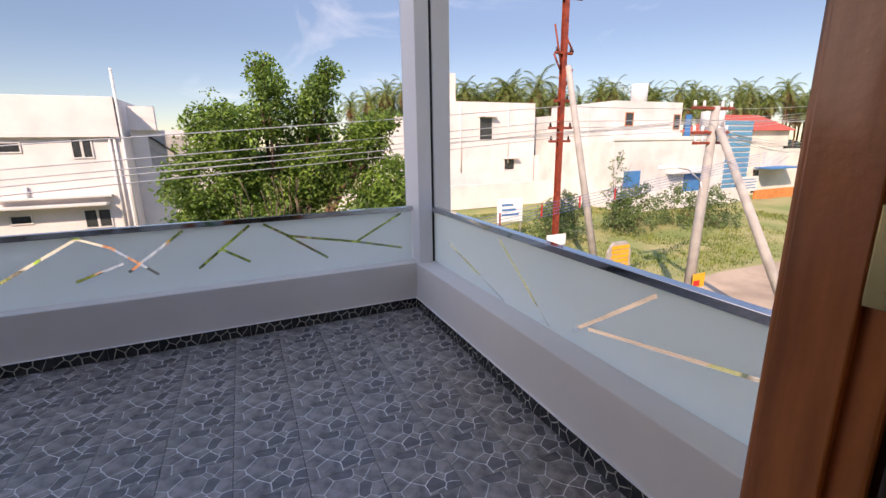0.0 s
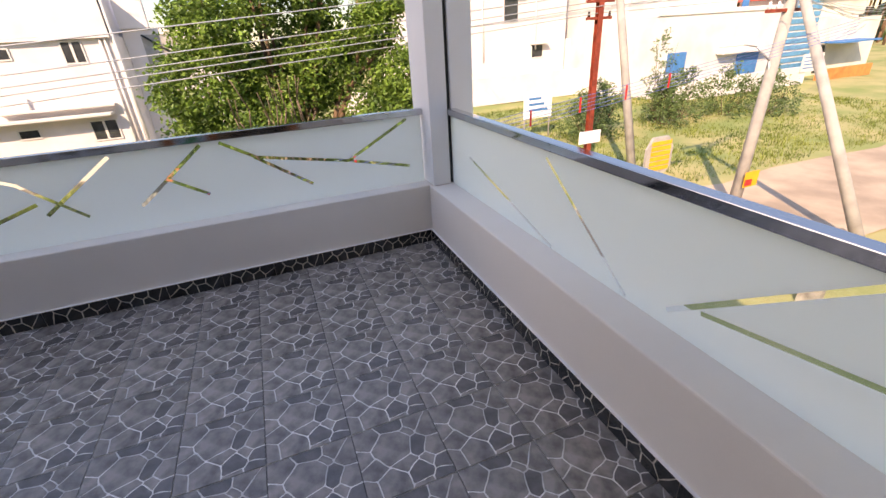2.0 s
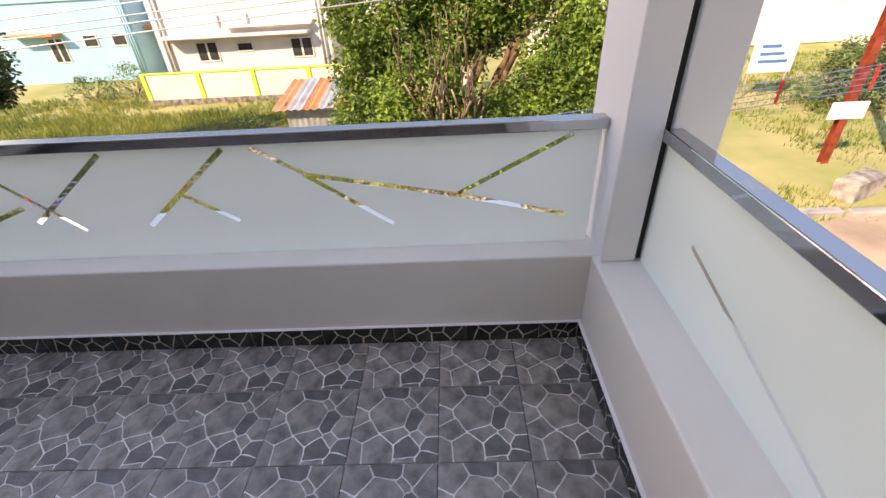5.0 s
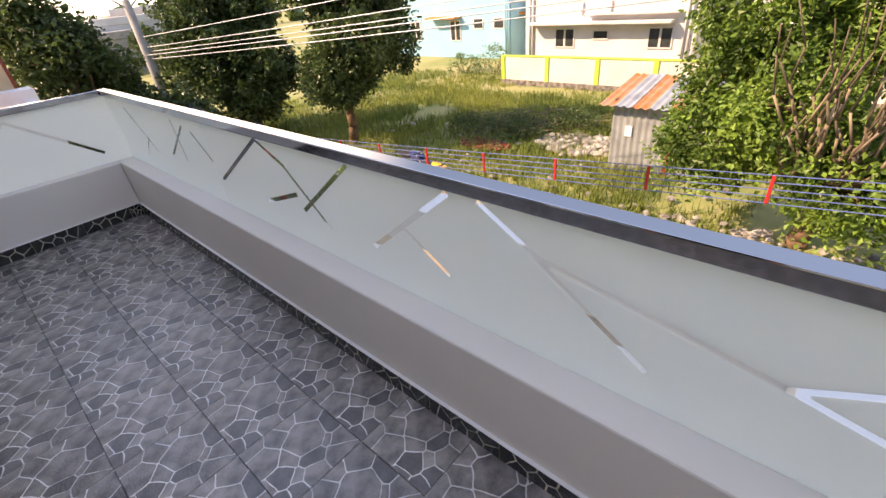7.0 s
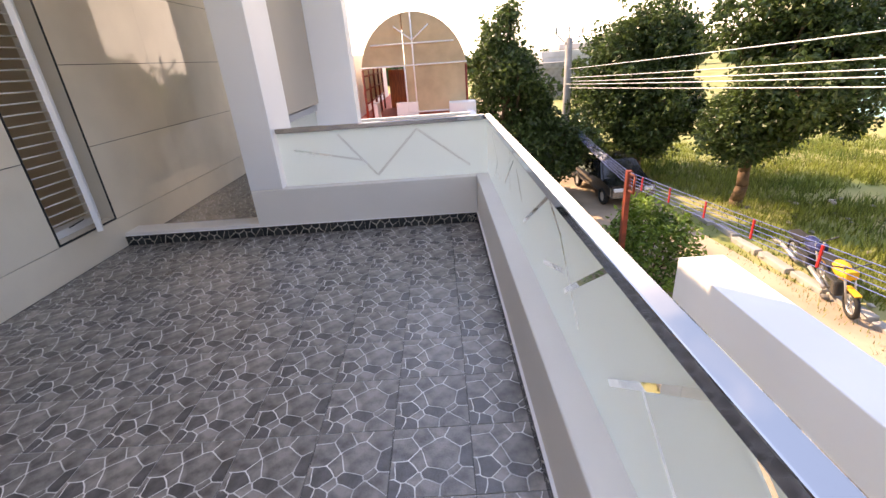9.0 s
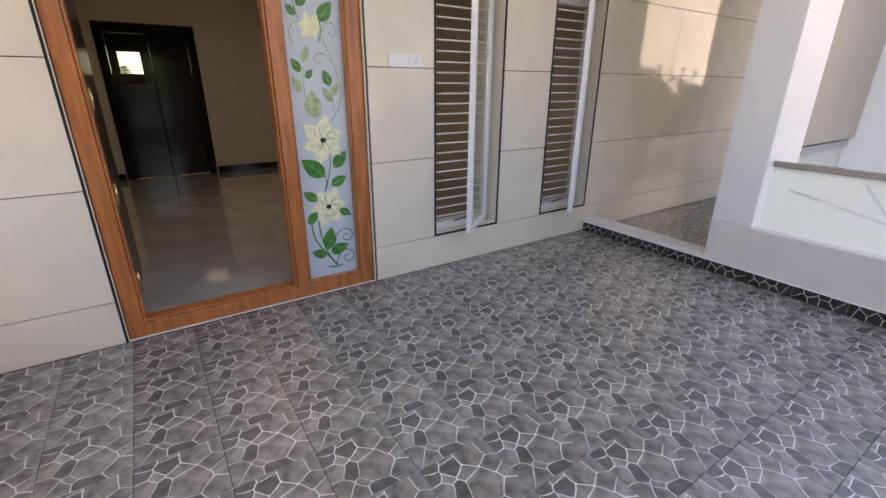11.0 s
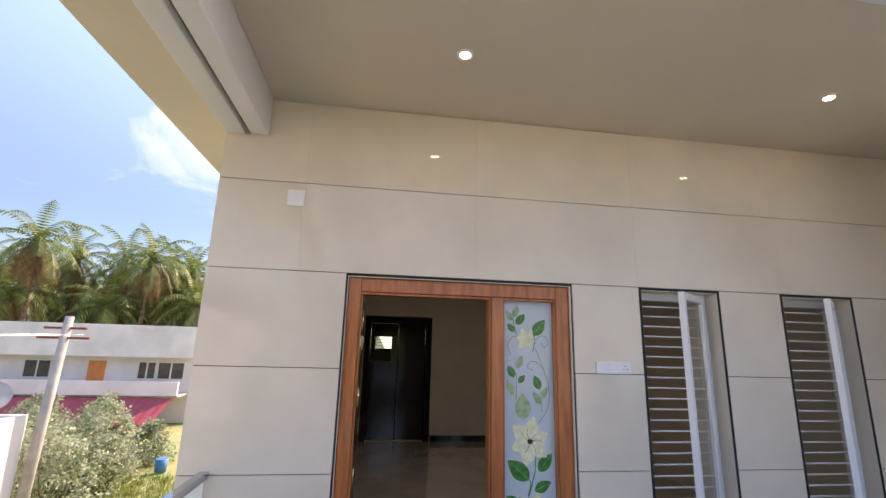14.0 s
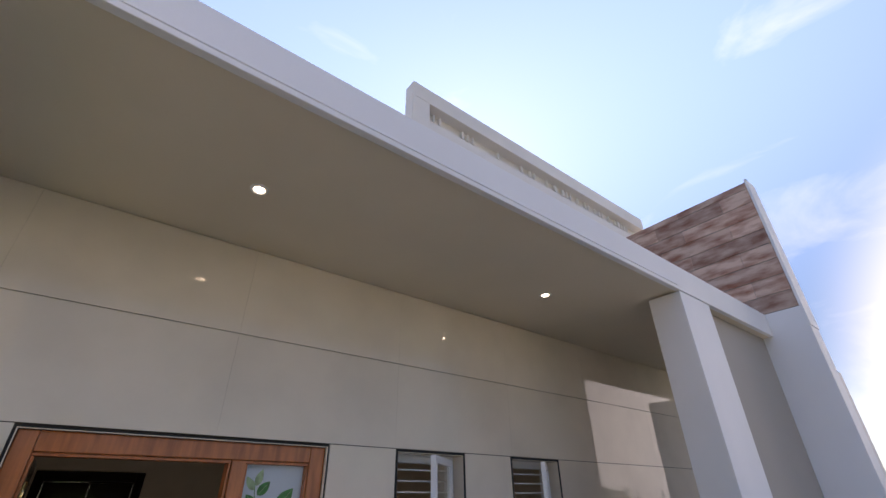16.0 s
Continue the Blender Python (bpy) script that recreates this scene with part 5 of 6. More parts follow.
box_part("terrace_wall", (-6.6, 1.8, 2.0), (9.3, 2.0, 2.9), M["pink"], ph, bevel=0.02)
box_part("terrace_floor", (-6.6, 0.0, 1.9), (9.3, 1.8, 2.05), M["concrete"], ph)
box_part("orange_door", (-0.9, 0.0, 2.1), (0.2, 0.06, 4.1), M["orange"], ph)
for x, w in ((3.4, 1.7), (-3.6, 1.2), (-5.2, 1.8)):
    facade_window(ph, x, 2.9, w, 1.2, 0.0, 2, None, 1)
awn = new("awning")
awn.parent = ph
awn.location = (0, 2.0, 0)
bm = bmesh.new()
va = [(-6.4 + 0.25 * k, 0.03 * (k % 2)) for k in range(64)]
lo = [bm.verts.new((x, 2.6, 0.6 + dz)) for x, dz in va]
hi = [bm.verts.new((x, 0.0, 1.85 + dz)) for x, dz in va]
for k in range(63):
    bm.faces.new((lo[k], lo[k + 1], hi[k + 1], hi[k]))
finish("sheet", bm, M["magenta"], awn)
bm = bmesh.new()
add_tube(bm, (-6.6, -3, 6.6), (-6.6, -3, 7.6), 0.04, n=6)
bmesh.ops.create_cone(bm, cap_ends=False, segments=16, radius1=0.6, radius2=0.1, depth=0.3, matrix=pose(-6.6, -2.8, 7.6, 60, 0, 30))
part("satellite_dish", bm, M["concrete"], ph)

# near neighbour with tin roof and dishes
nn = house("near_house", (10.85, -11.5, GROUND), "low white house with violet window hoods and tin roof")
box_part("wall", (0, 0, 0), (8, 4.1, 3.2), M["pink"], nn)
box_part("wall", (0, 4.1, 0), (8, 14, 2.6), M["pink"], nn)
box_part("wall", (0, 0, 3.2), (0.2, 4.1, 3.4), M["pink"], nn)
box_part("wall", (0.2, 0, 3.2), (8, 0.2, 3.4), M["pink"], nn)
bm = bmesh.new()
ridges = [[bm.verts.new((0.5 + 0.06 * k, y, 3.33 + 0.025 * (k % 2) - lift)) for k in range(121)] for y, lift in ((0.4, 0.0), (8.0, 0.0), (8.0, 0.03), (0.4, 0.03))]
for r in range(4):
    for k in range(120):
        bm.faces.new((ridges[r][k], ridges[r][k + 1], ridges[(r + 1) % 4][k + 1], ridges[(r + 1) % 4][k]))
bmesh.ops.recalc_face_normals(bm, faces=bm.faces)
part("tin_roof", bm, M["tin"], nn, "blue-grey corrugated roof")
for y, z in ((2.3, 1.28), (6.4, 1.28)):
    box_part("window_hood", (-0.35, y - 0.85, z), (-0.001, y + 0.85, z + 0.34), M["violet"], nn, bevel=0.02)
box_part("pier", (-0.1, 4.1, 0), (-0.001, 4.4, 3.0), M["pink"], nn, bevel=0.02)
box_part("blue_awning", (-0.4, 5.8, 2.6), (1.2, 8.4, 2.75), M["blue"], nn)
for dx, dy in ((0.3, 1.2), (0.6, 2.6)):
    d = new("satellite_dish")
    d.parent = nn
    d.location = (dx, dy, 3.45)
    bm = bmesh.new()
    add_tube(bm, (0, 0, -0.1), (0, 0, 0.45), 0.025, n=6)
    finish("mast", bm, M["wire"], d)
    bm = bmesh.new()
    n = 20
    rings = [[bm.verts.new(pose(-0.05, 0, 0.55, 0, -55, -55) @ Vector((r * math.cos(k * math.tau / n), r * math.sin(k * math.tau / n), 0.35 * r * r))) for k in range(n)] for r in (0.05, 0.2, 0.36, 0.46)]
    for a, b in zip(rings, rings[1:]):
        for k in range(n):
            bm.faces.new((a[k], a[(k + 1) % n], b[(k + 1) % n], b[k]))
    finish("dish", bm, M["concrete"], d)
bm = bmesh.new()
add_tube(bm, (9.9, -18.6, GROUND), (9.9, -18.6, GROUND + 0.55), 0.22, 0.26, n=14)
drum = tagged(finish("water_drum", bm, M["blue"]), "blue plastic water drum on the ground", "drum")

# ---- neighbouring building with the arched shelter ----
nb = house("neighbour_building", (-15.0, 0.0, GROUND), "white flat-roofed neighbouring building with terrace parapets")
bm = bmesh.new()
add_box(bm, (-9, -9, 0), (5.0, 4.6, 3.75))
part("wall", bm, M["white"], nb)
bm = bmesh.new()
add_box(bm, (-9, 4.45, 3.75), (5.0, 4.62, 4.05))
add_box(bm, (4.85, -9, 3.75), (5.0, 4.44, 4.15))
add_box(bm, (2.9, 2.55, 3.75), (3.05, 3.15, 4.3))
add_box(bm, (2.2, 1.9, 3.75), (2.9, 2.0, 4.3))
add_box(bm, (3.0, 4.0, 3.75), (3.6, 4.7, 4.25))
part("parapet", bm, M["white"], nb)
box_part("roof_room", (-8, -9, 3.75), (1.0, 1.2, 5.6), M["white"], nb)
box_part("terrace_floor", (-8.9, -8.9, 3.751), (4.8, 4.44, 3.77), M["redroof"], nb)
sh = thing("arched_shelter", (-12.0, 3.12, -0.22), "arched steel shelter covered with tan plastic sheet", "shelter")
R, HZ = 1.42, 1.22
bm = bmesh.new()
n = 20
prof = [Vector((0, R * math.cos(math.pi * k / n), HZ + 1.5 * math.sin(math.pi * k / n))) for k in range(n + 1)]
prof = [Vector((0, R, 0.55))] + prof + [Vector((0, -R, 0.55))]
f1 = [bm.verts.new(p) for p in prof]
f2 = [bm.verts.new(p + Vector((-5, 0, 0))) for p in prof]
for k in range(len(prof) - 1):
    bm.faces.new((f1[k], f1[k + 1], f2[k + 1], f2[k])).smooth = True
part("cover", bm, M["shade_cloth"], sh)
bm = bmesh.new()
ys = [R - 0.02, 0.35, 0.0, -0.5]
top = [v for v in prof if v.y < 0.55]
front = [bm.verts.new(v + Vector((0.01, 0, 0))) for v in prof if v.y > -0.25]
zb = 0.25
front.append(bm.verts.new((0.01, -0.25, zb)))
front.insert(0, bm.verts.new((0.01, R, zb)))
bm.faces.new(front)
upper = [bm.verts.new(v + Vector((0.01, 0, 0))) for v in prof if v.y <= -0.25 and v.z > 1.45]
upper.append(bm.verts.new((0.01, -R * 0.98, 1.45)))
upper.append(bm.verts.new((0.01, -0.25, 1.45)))
upper.insert(0, bm.verts.new((0.01, -0.25, HZ + 1.5 * math.sqrt(1 - (0.25 / R) ** 2))))
bm.faces.new(upper)
part("front_sheet", bm, M["shade_cloth"], sh)
for a, b in (((0.03, 0.0, 0.2), (0.03, 0.0, 2.7)), ((0.03, -0.25, 0.2), (0.03, -0.25, 1.45)), ((0.03, -R, 1.45), (0.03, R, 1.45)), ((0.03, -1.1, 1.98), (0.03, 1.1, 1.98)), ((0.03, -0.25, 0.25), (0.03, R, 0.25)), ((0.03, 0, 2.05), (0.03, 0.45, 2.4)), ((0.03, 0, 2.05), (0.03, -0.45, 2.4))):
    bm = bmesh.new()
    add_tube(bm, a, b, 0.022, n=6)
    part("front_bar", bm, M["white"], sh)
for k in range(5):
    for sy in (-1, 1):
        bm = bmesh.new()
        add_tube(bm, (-1.1 * k, sy * (R - 0.03), -0.02), (-1.1 * k, sy * (R - 0.03), 1.4), 0.035, n=6)
        part("post", bm, M["rust"], sh)
for z in (0.55, 0.9, 1.25):
    for sy in (-1, 1):
        bm = bmesh.new()
        add_tube(bm, (0, sy * (R - 0.06), z), (-4.5, sy * (R - 0.06), z), 0.02, n=6)
        part("side_bar", bm, M["rust"], sh)
bm = bmesh.new()
add_box(bm, (-4.5, -1.15, -0.02), (-4.4, 0.9, 1.3))
part("back_board", bm, M["wood"], sh)

# portico beam below the parapet
structure("portico_beam", (-3.0, 5.86, -0.95), (1.6, 6.28, -0.5), M["white"], "white painted porch beam below the balcony", "beam", 0.01)
structure("portico_end", (1.15, 3.9, -0.95), (1.6, 5.858, -0.5), M["white"], "white painted porch beam beside the house", "beam", 0.01)
for nm, x, y in (("portico_column_a", -2.8, 6.07), ("portico_column_b", 1.38, 6.07)):
    structure(nm, (x - 0.18, y - 0.18, GROUND - 0.1), (x + 0.18, y + 0.18, -0.951), M["white"], "white painted porch column", "column", 0.01)
structure("house_base", (-5.4, 0.0, GROUND - 0.1), (1.83, 3.9, -0.36), M["white"], "white painted lower storey of the house", "wall", 0)

# ---- tin shed ----
shed = thing("tin_shed", (-2.75, 16.0, GROUND), "grey corrugated tin shed with rusty roof", "shed")
def corrugated(name, a, b, up, mat, parent, pitch=0.09, amp=0.018):
    a, b, up = Vector(a), Vector(b), Vector(up)
    ln = (b - a).length
    nrm = (b - a).cross(up).normalized()
    n = int(ln / pitch * 2)
    bm = bmesh.new()
    rows = []
    for k in range(n + 1):
        p = a.lerp(b, k / n) + nrm * amp * math.sin(k * math.pi * 0.5 + 0.4)
        rows.append((bm.verts.new(p), bm.verts.new(p + up)))
    for r, s in zip(rows, rows[1:]):
        bm.faces.new((r[0], s[0], s[1], r[1])).smooth = True
    return part(name, bm, mat, parent)


corrugated("wall_sheet", (-1.3, 0, -0.1), (1.3, 0, -0.1), (0, 0, 2.0), M["tin"], shed)
corrugated("wall_sheet", (-1.3, 1.9, -0.1), (-1.3, 0, -0.1), (0, 0, 2.1), M["tin"], shed)
corrugated("wall_sheet", (1.3, 0, -0.1), (1.3, 1.9, -0.1), (0, 0, 2.1), M["tin"], shed)
for k in range(7):
    corrugated("roof_sheet", (-1.6 + 0.46 * k, -0.35, 1.9 + 0.012 * (k % 2)), (-1.12 + 0.46 * k, -0.35, 1.9 + 0.012 * (k % 2)), (0, 2.6, 0.35), M["tin"] if k % 2 else M["tin_rust"], shed, 0.10, 0.025)
box_part("post", (0.3, -0.05, -0.1), (0.4, -0.02, 1.4), M["rust"], shed)
box_part("paper_notice", (-0.9, -0.04, 1.0), (-0.7, -0.03, 1.3), M["white"], shed)


# ---- far buildings at the end of the street ----
for x, y, w, h, m in ((-62.0, 21.0, 7.0, 4.4, "house_white"), (-70.0, 25.5, 5.0, 5.2, "pink"), (-58.0, 15.5, 5.0, 3.2, "concrete")):
    ob = house("street_end_house", (x, y, GROUND), "pale flat-roofed house far down the street")
    box_part("wall", (-w / 2, -4, -0.1), (w / 2, 4, h), M[m], ob)
    box_part("roof_parapet", (-w / 2 - 0.1, -4.1, h), (w / 2 + 0.1, 4.1, h + 0.7), M[m], ob, bevel=0.03)
    for k in range(3):
        facade_window(ob, -w / 2 + 0.9 + k * (w - 1.8) / 2, 1.2, 1.0, 1.2, -4.0, 2)
for k, (x, y, r, h) in enumerate(((-52.0, 19.5, 2.6, 4.2), (-66.0, 19.0, 3.0, 5.2), (-56.0, 24.5, 2.8, 4.6))):
    bush("bush", (x, y, GROUND), "dusty green roadside bush far down the street", r, h, M["leaf_dark"], 300 + k, 160, 0.3)

# ---- poles and wires ----
def insulator(bm, p):
    add_tube(bm, p, (p[0], p[1], p[2] + 0.16), 0.05, 0.03, n=8)


steel_pole = thing("steel_pole", (11.6, 14.6, GROUND), "tall red-oxide steel power pole with insulators", "power pole")
bm = bmesh.new()
add_box(bm, (-0.10, -0.09, -0.3), (0.10, -0.075, 10.6))
add_box(bm, (-0.10, 0.075, -0.3), (0.10, 0.09, 10.6))
add_box(bm, (-0.012, -0.075, -0.3), (0.012, 0.075, 10.6))
part("shaft", bm, M["rust"], steel_pole)
for z, w in ((10.5, 0.75), (8.6, 0.4), (6.9, 0.35), (5.9, 0.55), (5.4, 0.5)):
    bm = bmesh.new()
    add_box(bm, (-w, -0.06, z), (w, 0.06, z + 0.09), 0.01)
    part("crossarm", bm, M["rust"], steel_pole)
    for dx in (-w + 0.08, w - 0.08):
        bm = bmesh.new()
        insulator(bm, (dx, 0, z + 0.091))
        part("insulator", bm, M["brown"], steel_pole)
for z0, z1, sx in ((8.0, 8.6, -1), (7.4, 8.1, 1), (9.2, 8.7, 1), (8.2, 9.6, -1)):
    bm = bmesh.new()
    add_tube(bm, (0.1 * sx, 0, z0), (0.45 * sx, 0, z1), 0.035, n=6)
    part("bracket", bm, M["rust"], steel_pole)
box_part("name_plate", (-0.5, -0.13, 1.3), (0.45, -0.1, 1.75), M["white"], steel_pole)
def stay(name, base, top, label):
    ob = thing(name, base, label, "power pole")
    bm = bmesh.new()
    add_tube(bm, (0, 0, -0.3), Vector(top) - Vector(base), 0.16, 0.11, n=8)
    part("shaft", bm, M["concrete"], ob)
    return ob


stay("stay_pole", (12.9, 13.4, GROUND), (11.75, 14.5, 4.2), "leaning grey concrete stay pole")
lamp_pole = thing("concrete_pole", (13.1, 9.5, GROUND), "grey concrete power pole with crossarms and street lamp", "power pole")
bm = bmesh.new()
add_tube(bm, (-0.15, 0, -0.3), (0.12, 0, 6.4), 0.17, 0.12, n=8)
part("shaft", bm, M["concrete"], lamp_pole)
for z, w in ((6.3, 0.9), (5.6, 0.8), (5.3, 0.7)):
    bm = bmesh.new()
    add_box(bm, (-w, -0.05, z), (w, 0.05, z + 0.08), 0.01)
    part("crossarm", bm, M["rust"], lamp_pole)
    for q in (-0.9, -0.45, 0.45, 0.9):
        bm = bmesh.new()
        insulator(bm, (q * w, 0, z + 0.081))
        part("insulator", bm, M["white"], lamp_pole)
bm = bmesh.new()
for a, b in (((0, 0, 3.6), (-0.15, 0, 4.2)), ((-0.15, 0, 4.2), (-0.6, 0.1, 4.55)), ((-0.6, 0.1, 4.55), (-1.1, 0.2, 4.65))):
    add_tube(bm, a, b, 0.025, n=6)
part("lamp_arm", bm, M["wire"], lamp_pole)
bm = bmesh.new()
add_box(bm, (-1.75, 0.12, 4.6), (-1.05, 0.28, 4.72), 0.03)
part("lamp_head", bm, M["plastic"], lamp_pole)
box_part("yellow_poster", (-0.3, -0.26, 0.85), (0.25, -0.24, 1.3), M["yellow"], lamp_pole, "yellow and red pasted poster")
box_part("red_poster", (-0.28, -0.275, 0.9), (0.0, -0.261, 1.08), M["red"], lamp_pole)
stay("stay_pole", (13.6, 6.4, GROUND), (13.2, 9.3, 1.75), "leaning grey concrete stay pole")
far_pole = thing("concrete_pole", (-19.3, 9.3, GROUND), "pale concrete power pole with forked steel arms", "power pole")
bm = bmesh.new()
add_tube(bm, (0, 0, -0.3), (0, 0, 5.75), 0.2, 0.14, n=8)
part("shaft", bm, M["concrete"], far_pole)
for sy in (-1, 0, 1):
    bm = bmesh.new()
    add_tube(bm, (0, 0.0, 5.45 if sy else 5.75), (0, 0.55 * sy, 5.9 if sy else 6.05), 0.03, n=6)
    add_tube(bm, (0, 0.55 * sy, 5.9 if sy else 6.05), (0, 0.55 * sy, 6.25), 0.05, 0.03, n=8)
    part("arm", bm, M["wire"], far_pole)
back_pole = thing("concrete_pole", (10.62, -11.62, GROUND), "grey concrete power pole with two crossarms", "power pole")
bm = bmesh.new()
add_tube(bm, (0.05, 0, -0.3), (-0.25, 0, 6.3), 0.17, 0.12, n=8)
part("shaft", bm, M["concrete"], back_pole)
for z, w in ((5.9, 0.6), (5.6, 0.75)):
    bm = bmesh.new()
    add_box(bm, (-w - 0.2, -0.05, z), (w - 0.2, 0.05, z + 0.07), 0.01)
    part("crossarm", bm, M["rust"], back_pole)
gate_post = thing("service_post", (-8.05, 7.5, GROUND), "short red steel service post with a clamp", "post")
bm = bmesh.new()
add_box(bm, (-0.06, -0.05, -0.2), (0.06, 0.05, 3.0), 0.004)
part("shaft", bm, M["rust"], gate_post)
bm = bmesh.new()
for a, b in (((0, 0, 2.95), (0.3, 0, 2.95)), ((0.3, 0, 2.95), (0.3, 0, 2.6)), ((0.3, 0, 2.6), (0, 0, 2.6))):
    add_tube(bm, a, b, 0.025, n=6)
part("clamp", bm, M["rust"], gate_post)


def wire(name, a, b, sag, mat, r=0.012, label="bare overhead power line"):
    a, b = Vector(a), Vector(b)
    bm = bmesh.new()
    q = (b - a).to_track_quat("Z", "Y")
    last = None
    for k in range(25):
        t = k / 24
        p = a.lerp(b, t) - Vector((0, 0, sag * 4 * t * (1 - t)))
        rim = [bm.verts.new(p + q @ Vector((r * math.cos(c * math.tau / 5), r * math.sin(c * math.tau / 5), 0))) for c in range(5)]
        if last:
            for c in range(5):
                bm.faces.new((last[c], last[(c + 1) % 5], rim[(c + 1) % 5], rim[c])).smooth = True
        last = rim
    tagged(finish(name, bm, mat), label, "wire", "overhead wires")


for za, zb, dy in ((2.75, 0.55, 0.0), (2.2, 0.2, 0.0), (1.95, 0.05, 0.1), (1.8, -0.05, -0.1), (1.6, -0.2, 0.0)):
    wire("power_line", (11.6, 14.6 + dy, za), (-19.3, 9.3 + dy, zb), 0.12, M["wire"], 0.014)
    wire("power_line", (11.6, 14.6 + dy, za), (48, 24 + dy, za + 1.5), 0.2, M["wire"], 0.014)
for k in range(3):
    wire("power_line", (12.4 + 0.6 * k, 9.5, 2.0), (13.4 + 0.4 * k, 60, 1.8), 0.5, M["wire"], 0.012)
    wire("power_line", (12.4 + 0.6 * k, 9.5, 2.0), (9.9 + 0.5 * k, -11.62, 1.75), 0.3, M["wire"], 0.008)
    wire("power_line", (11.0 + 0.5 * k, 14.6, 6.7), (-40 + 2 * k, 40, 9.5 + 0.8 * k), 0.3, M["wire"], 0.012, "thin high overhead power line")
    wire("power_line", (11.0 + 0.5 * k, 14.6, 6.7), (60, -10 + 3 * k, 13.5 - 2.4 * k), 0.3, M["wire"], 0.012, "thin high overhead power line")
for k in range(9):
    wire("service_wire", (13.2, 9.4, 1.9 - 0.05 * k), (38 + 1.3 * k, 20 + 0.4 * k, 0.5 + 0.35 * (k % 4)), 0.4, M["wire"], 0.010, "thin service wire to a house")
A, B = Vector((-8.05, 7.5, -1.16)), Vector((13.2, 7.9, 0.95))
for k in range(5):
    wire("service_line", A + Vector((0, 0, 0.065 * k - 0.13)), B + Vector((0, 0, 0.065 * k - 0.13)), 0.15, M["wire_blue"], 0.005, "blue service wire held by red spacers")
    wire("service_line", A + Vector((0, 0, 0.065 * k - 0.13)), Vector((-19.3, 9.3, -1.6 + 0.065 * k)), 0.1, M["wire_blue"], 0.005, "blue service wire held by red spacers")
for k in range(16):
    t = (k + 0.6) / 21
    c = A.lerp(B, t) - Vector((0, 0, 0.6 * t * (1 - t)))
    bm = bmesh.new()
    add_box(bm, (-0.014, -0.012, -0.13), (0.014, 0.012, 0.13), 0.005)
    tagged(finish("wire_spacer", bm, M["red"], at=c), "red plastic spacer clipped on the wires", "spacer", "wire spacers")


rng = random.Random(91)
for x, y, w, d, h in ((12.6, 6.6, 0.9, 0.6, 0.5), (11.0, 12.6, 1.3, 0.5, 0.5), (10.2, 5.6, 0.5, 0.4, 0.35)):
    bm = bmesh.new()
    add_box(bm, (-w / 2, -d / 2, -0.1), (w / 2, d / 2, h), 0.06)
    for v in bm.verts:
        v.co += Vector((rng.uniform(-0.03, 0.03), rng.uniform(-0.03, 0.03), rng.uniform(-0.03, 0.03)))
    ob = tagged(finish("stone_block", bm, M["litter"], at=(x, y, GROUND)), "rough pale stone block lying on the ground", "stone", "stone blocks")
    ob.rotation_euler = (0, 0, rng.uniform(0, 1))

# ---- signs ----
sign = thing("plot_sign", (13.8, 21.4, GROUND), "white notice board on two posts in the plot", "sign")
for x in (-0.75, 0.75):
    bm = bmesh.new()
    add_tube(bm, (x, 0.03, -0.3), (x, 0.03, 2.3), 0.04, n=6)
    part("post", bm, M["concrete"], sign)
box_part("board", (-0.85, -0.02, 1.0), (0.85, 0.0, 2.35), M["white"], sign)
for k in range(3):
    box_part("text_bar", (-0.55, -0.027, 1.35 + 0.28 * k), (0.6 - 0.2 * k, -0.021, 1.47 + 0.28 * k), M["blue"], sign)
ys = thing("street_sign", (14.0, 13.4, GROUND), "yellow hexagonal street board on concrete", "sign")
bm = bmesh.new()
hx = [(-0.62, 0.25), (-0.35, -0.1), (0.35, -0.1), (0.62, 0.25), (0.62, 1.0), (0.35, 1.4), (-0.35, 1.4), (-0.62, 1.0)]
f1 = [bm.verts.new((x, 0, z)) for x, z in hx]
f2 = [bm.verts.new((x, 0.12, z)) for x, z in hx]
bm.faces.new(f1)
bm.faces.new(list(reversed(f2)))
for k in range(8):
    bm.faces.new((f1[k], f2[k], f2[(k + 1) % 8], f1[(k + 1) % 8]))
bmesh.ops.recalc_face_normals(bm, faces=bm.faces)
part("board", bm, M["concrete"], ys)
for k in range(6):
    box_part("text_bar", (-0.45, -0.02, 0.15 + 0.19 * k), (0.5, -0.001, 0.30 + 0.19 * k), M["yellow"], ys)


# ---- vehicles ----
def ring(bm, c, r, w, axis="y", n=18, mat=0, tube=0.05):
    m = 8
    vs = []
    for k in range(n):
        a = k * math.tau / n
        row = []
        for q in range(m):
            b = q * math.tau / m
            rr = r + tube * math.cos(b)
            row.append(bm.verts.new(Vector(c) + Vector((rr * math.cos(a), w * math.sin(b), rr * math.sin(a)))))
        vs.append(row)
    for k in range(n):
        for q in range(m):
            f = bm.faces.new((vs[k][q], vs[(k + 1) % n][q], vs[(k + 1) % n][(q + 1) % m], vs[k][(q + 1) % m]))
            f.material_index, f.smooth = mat, True


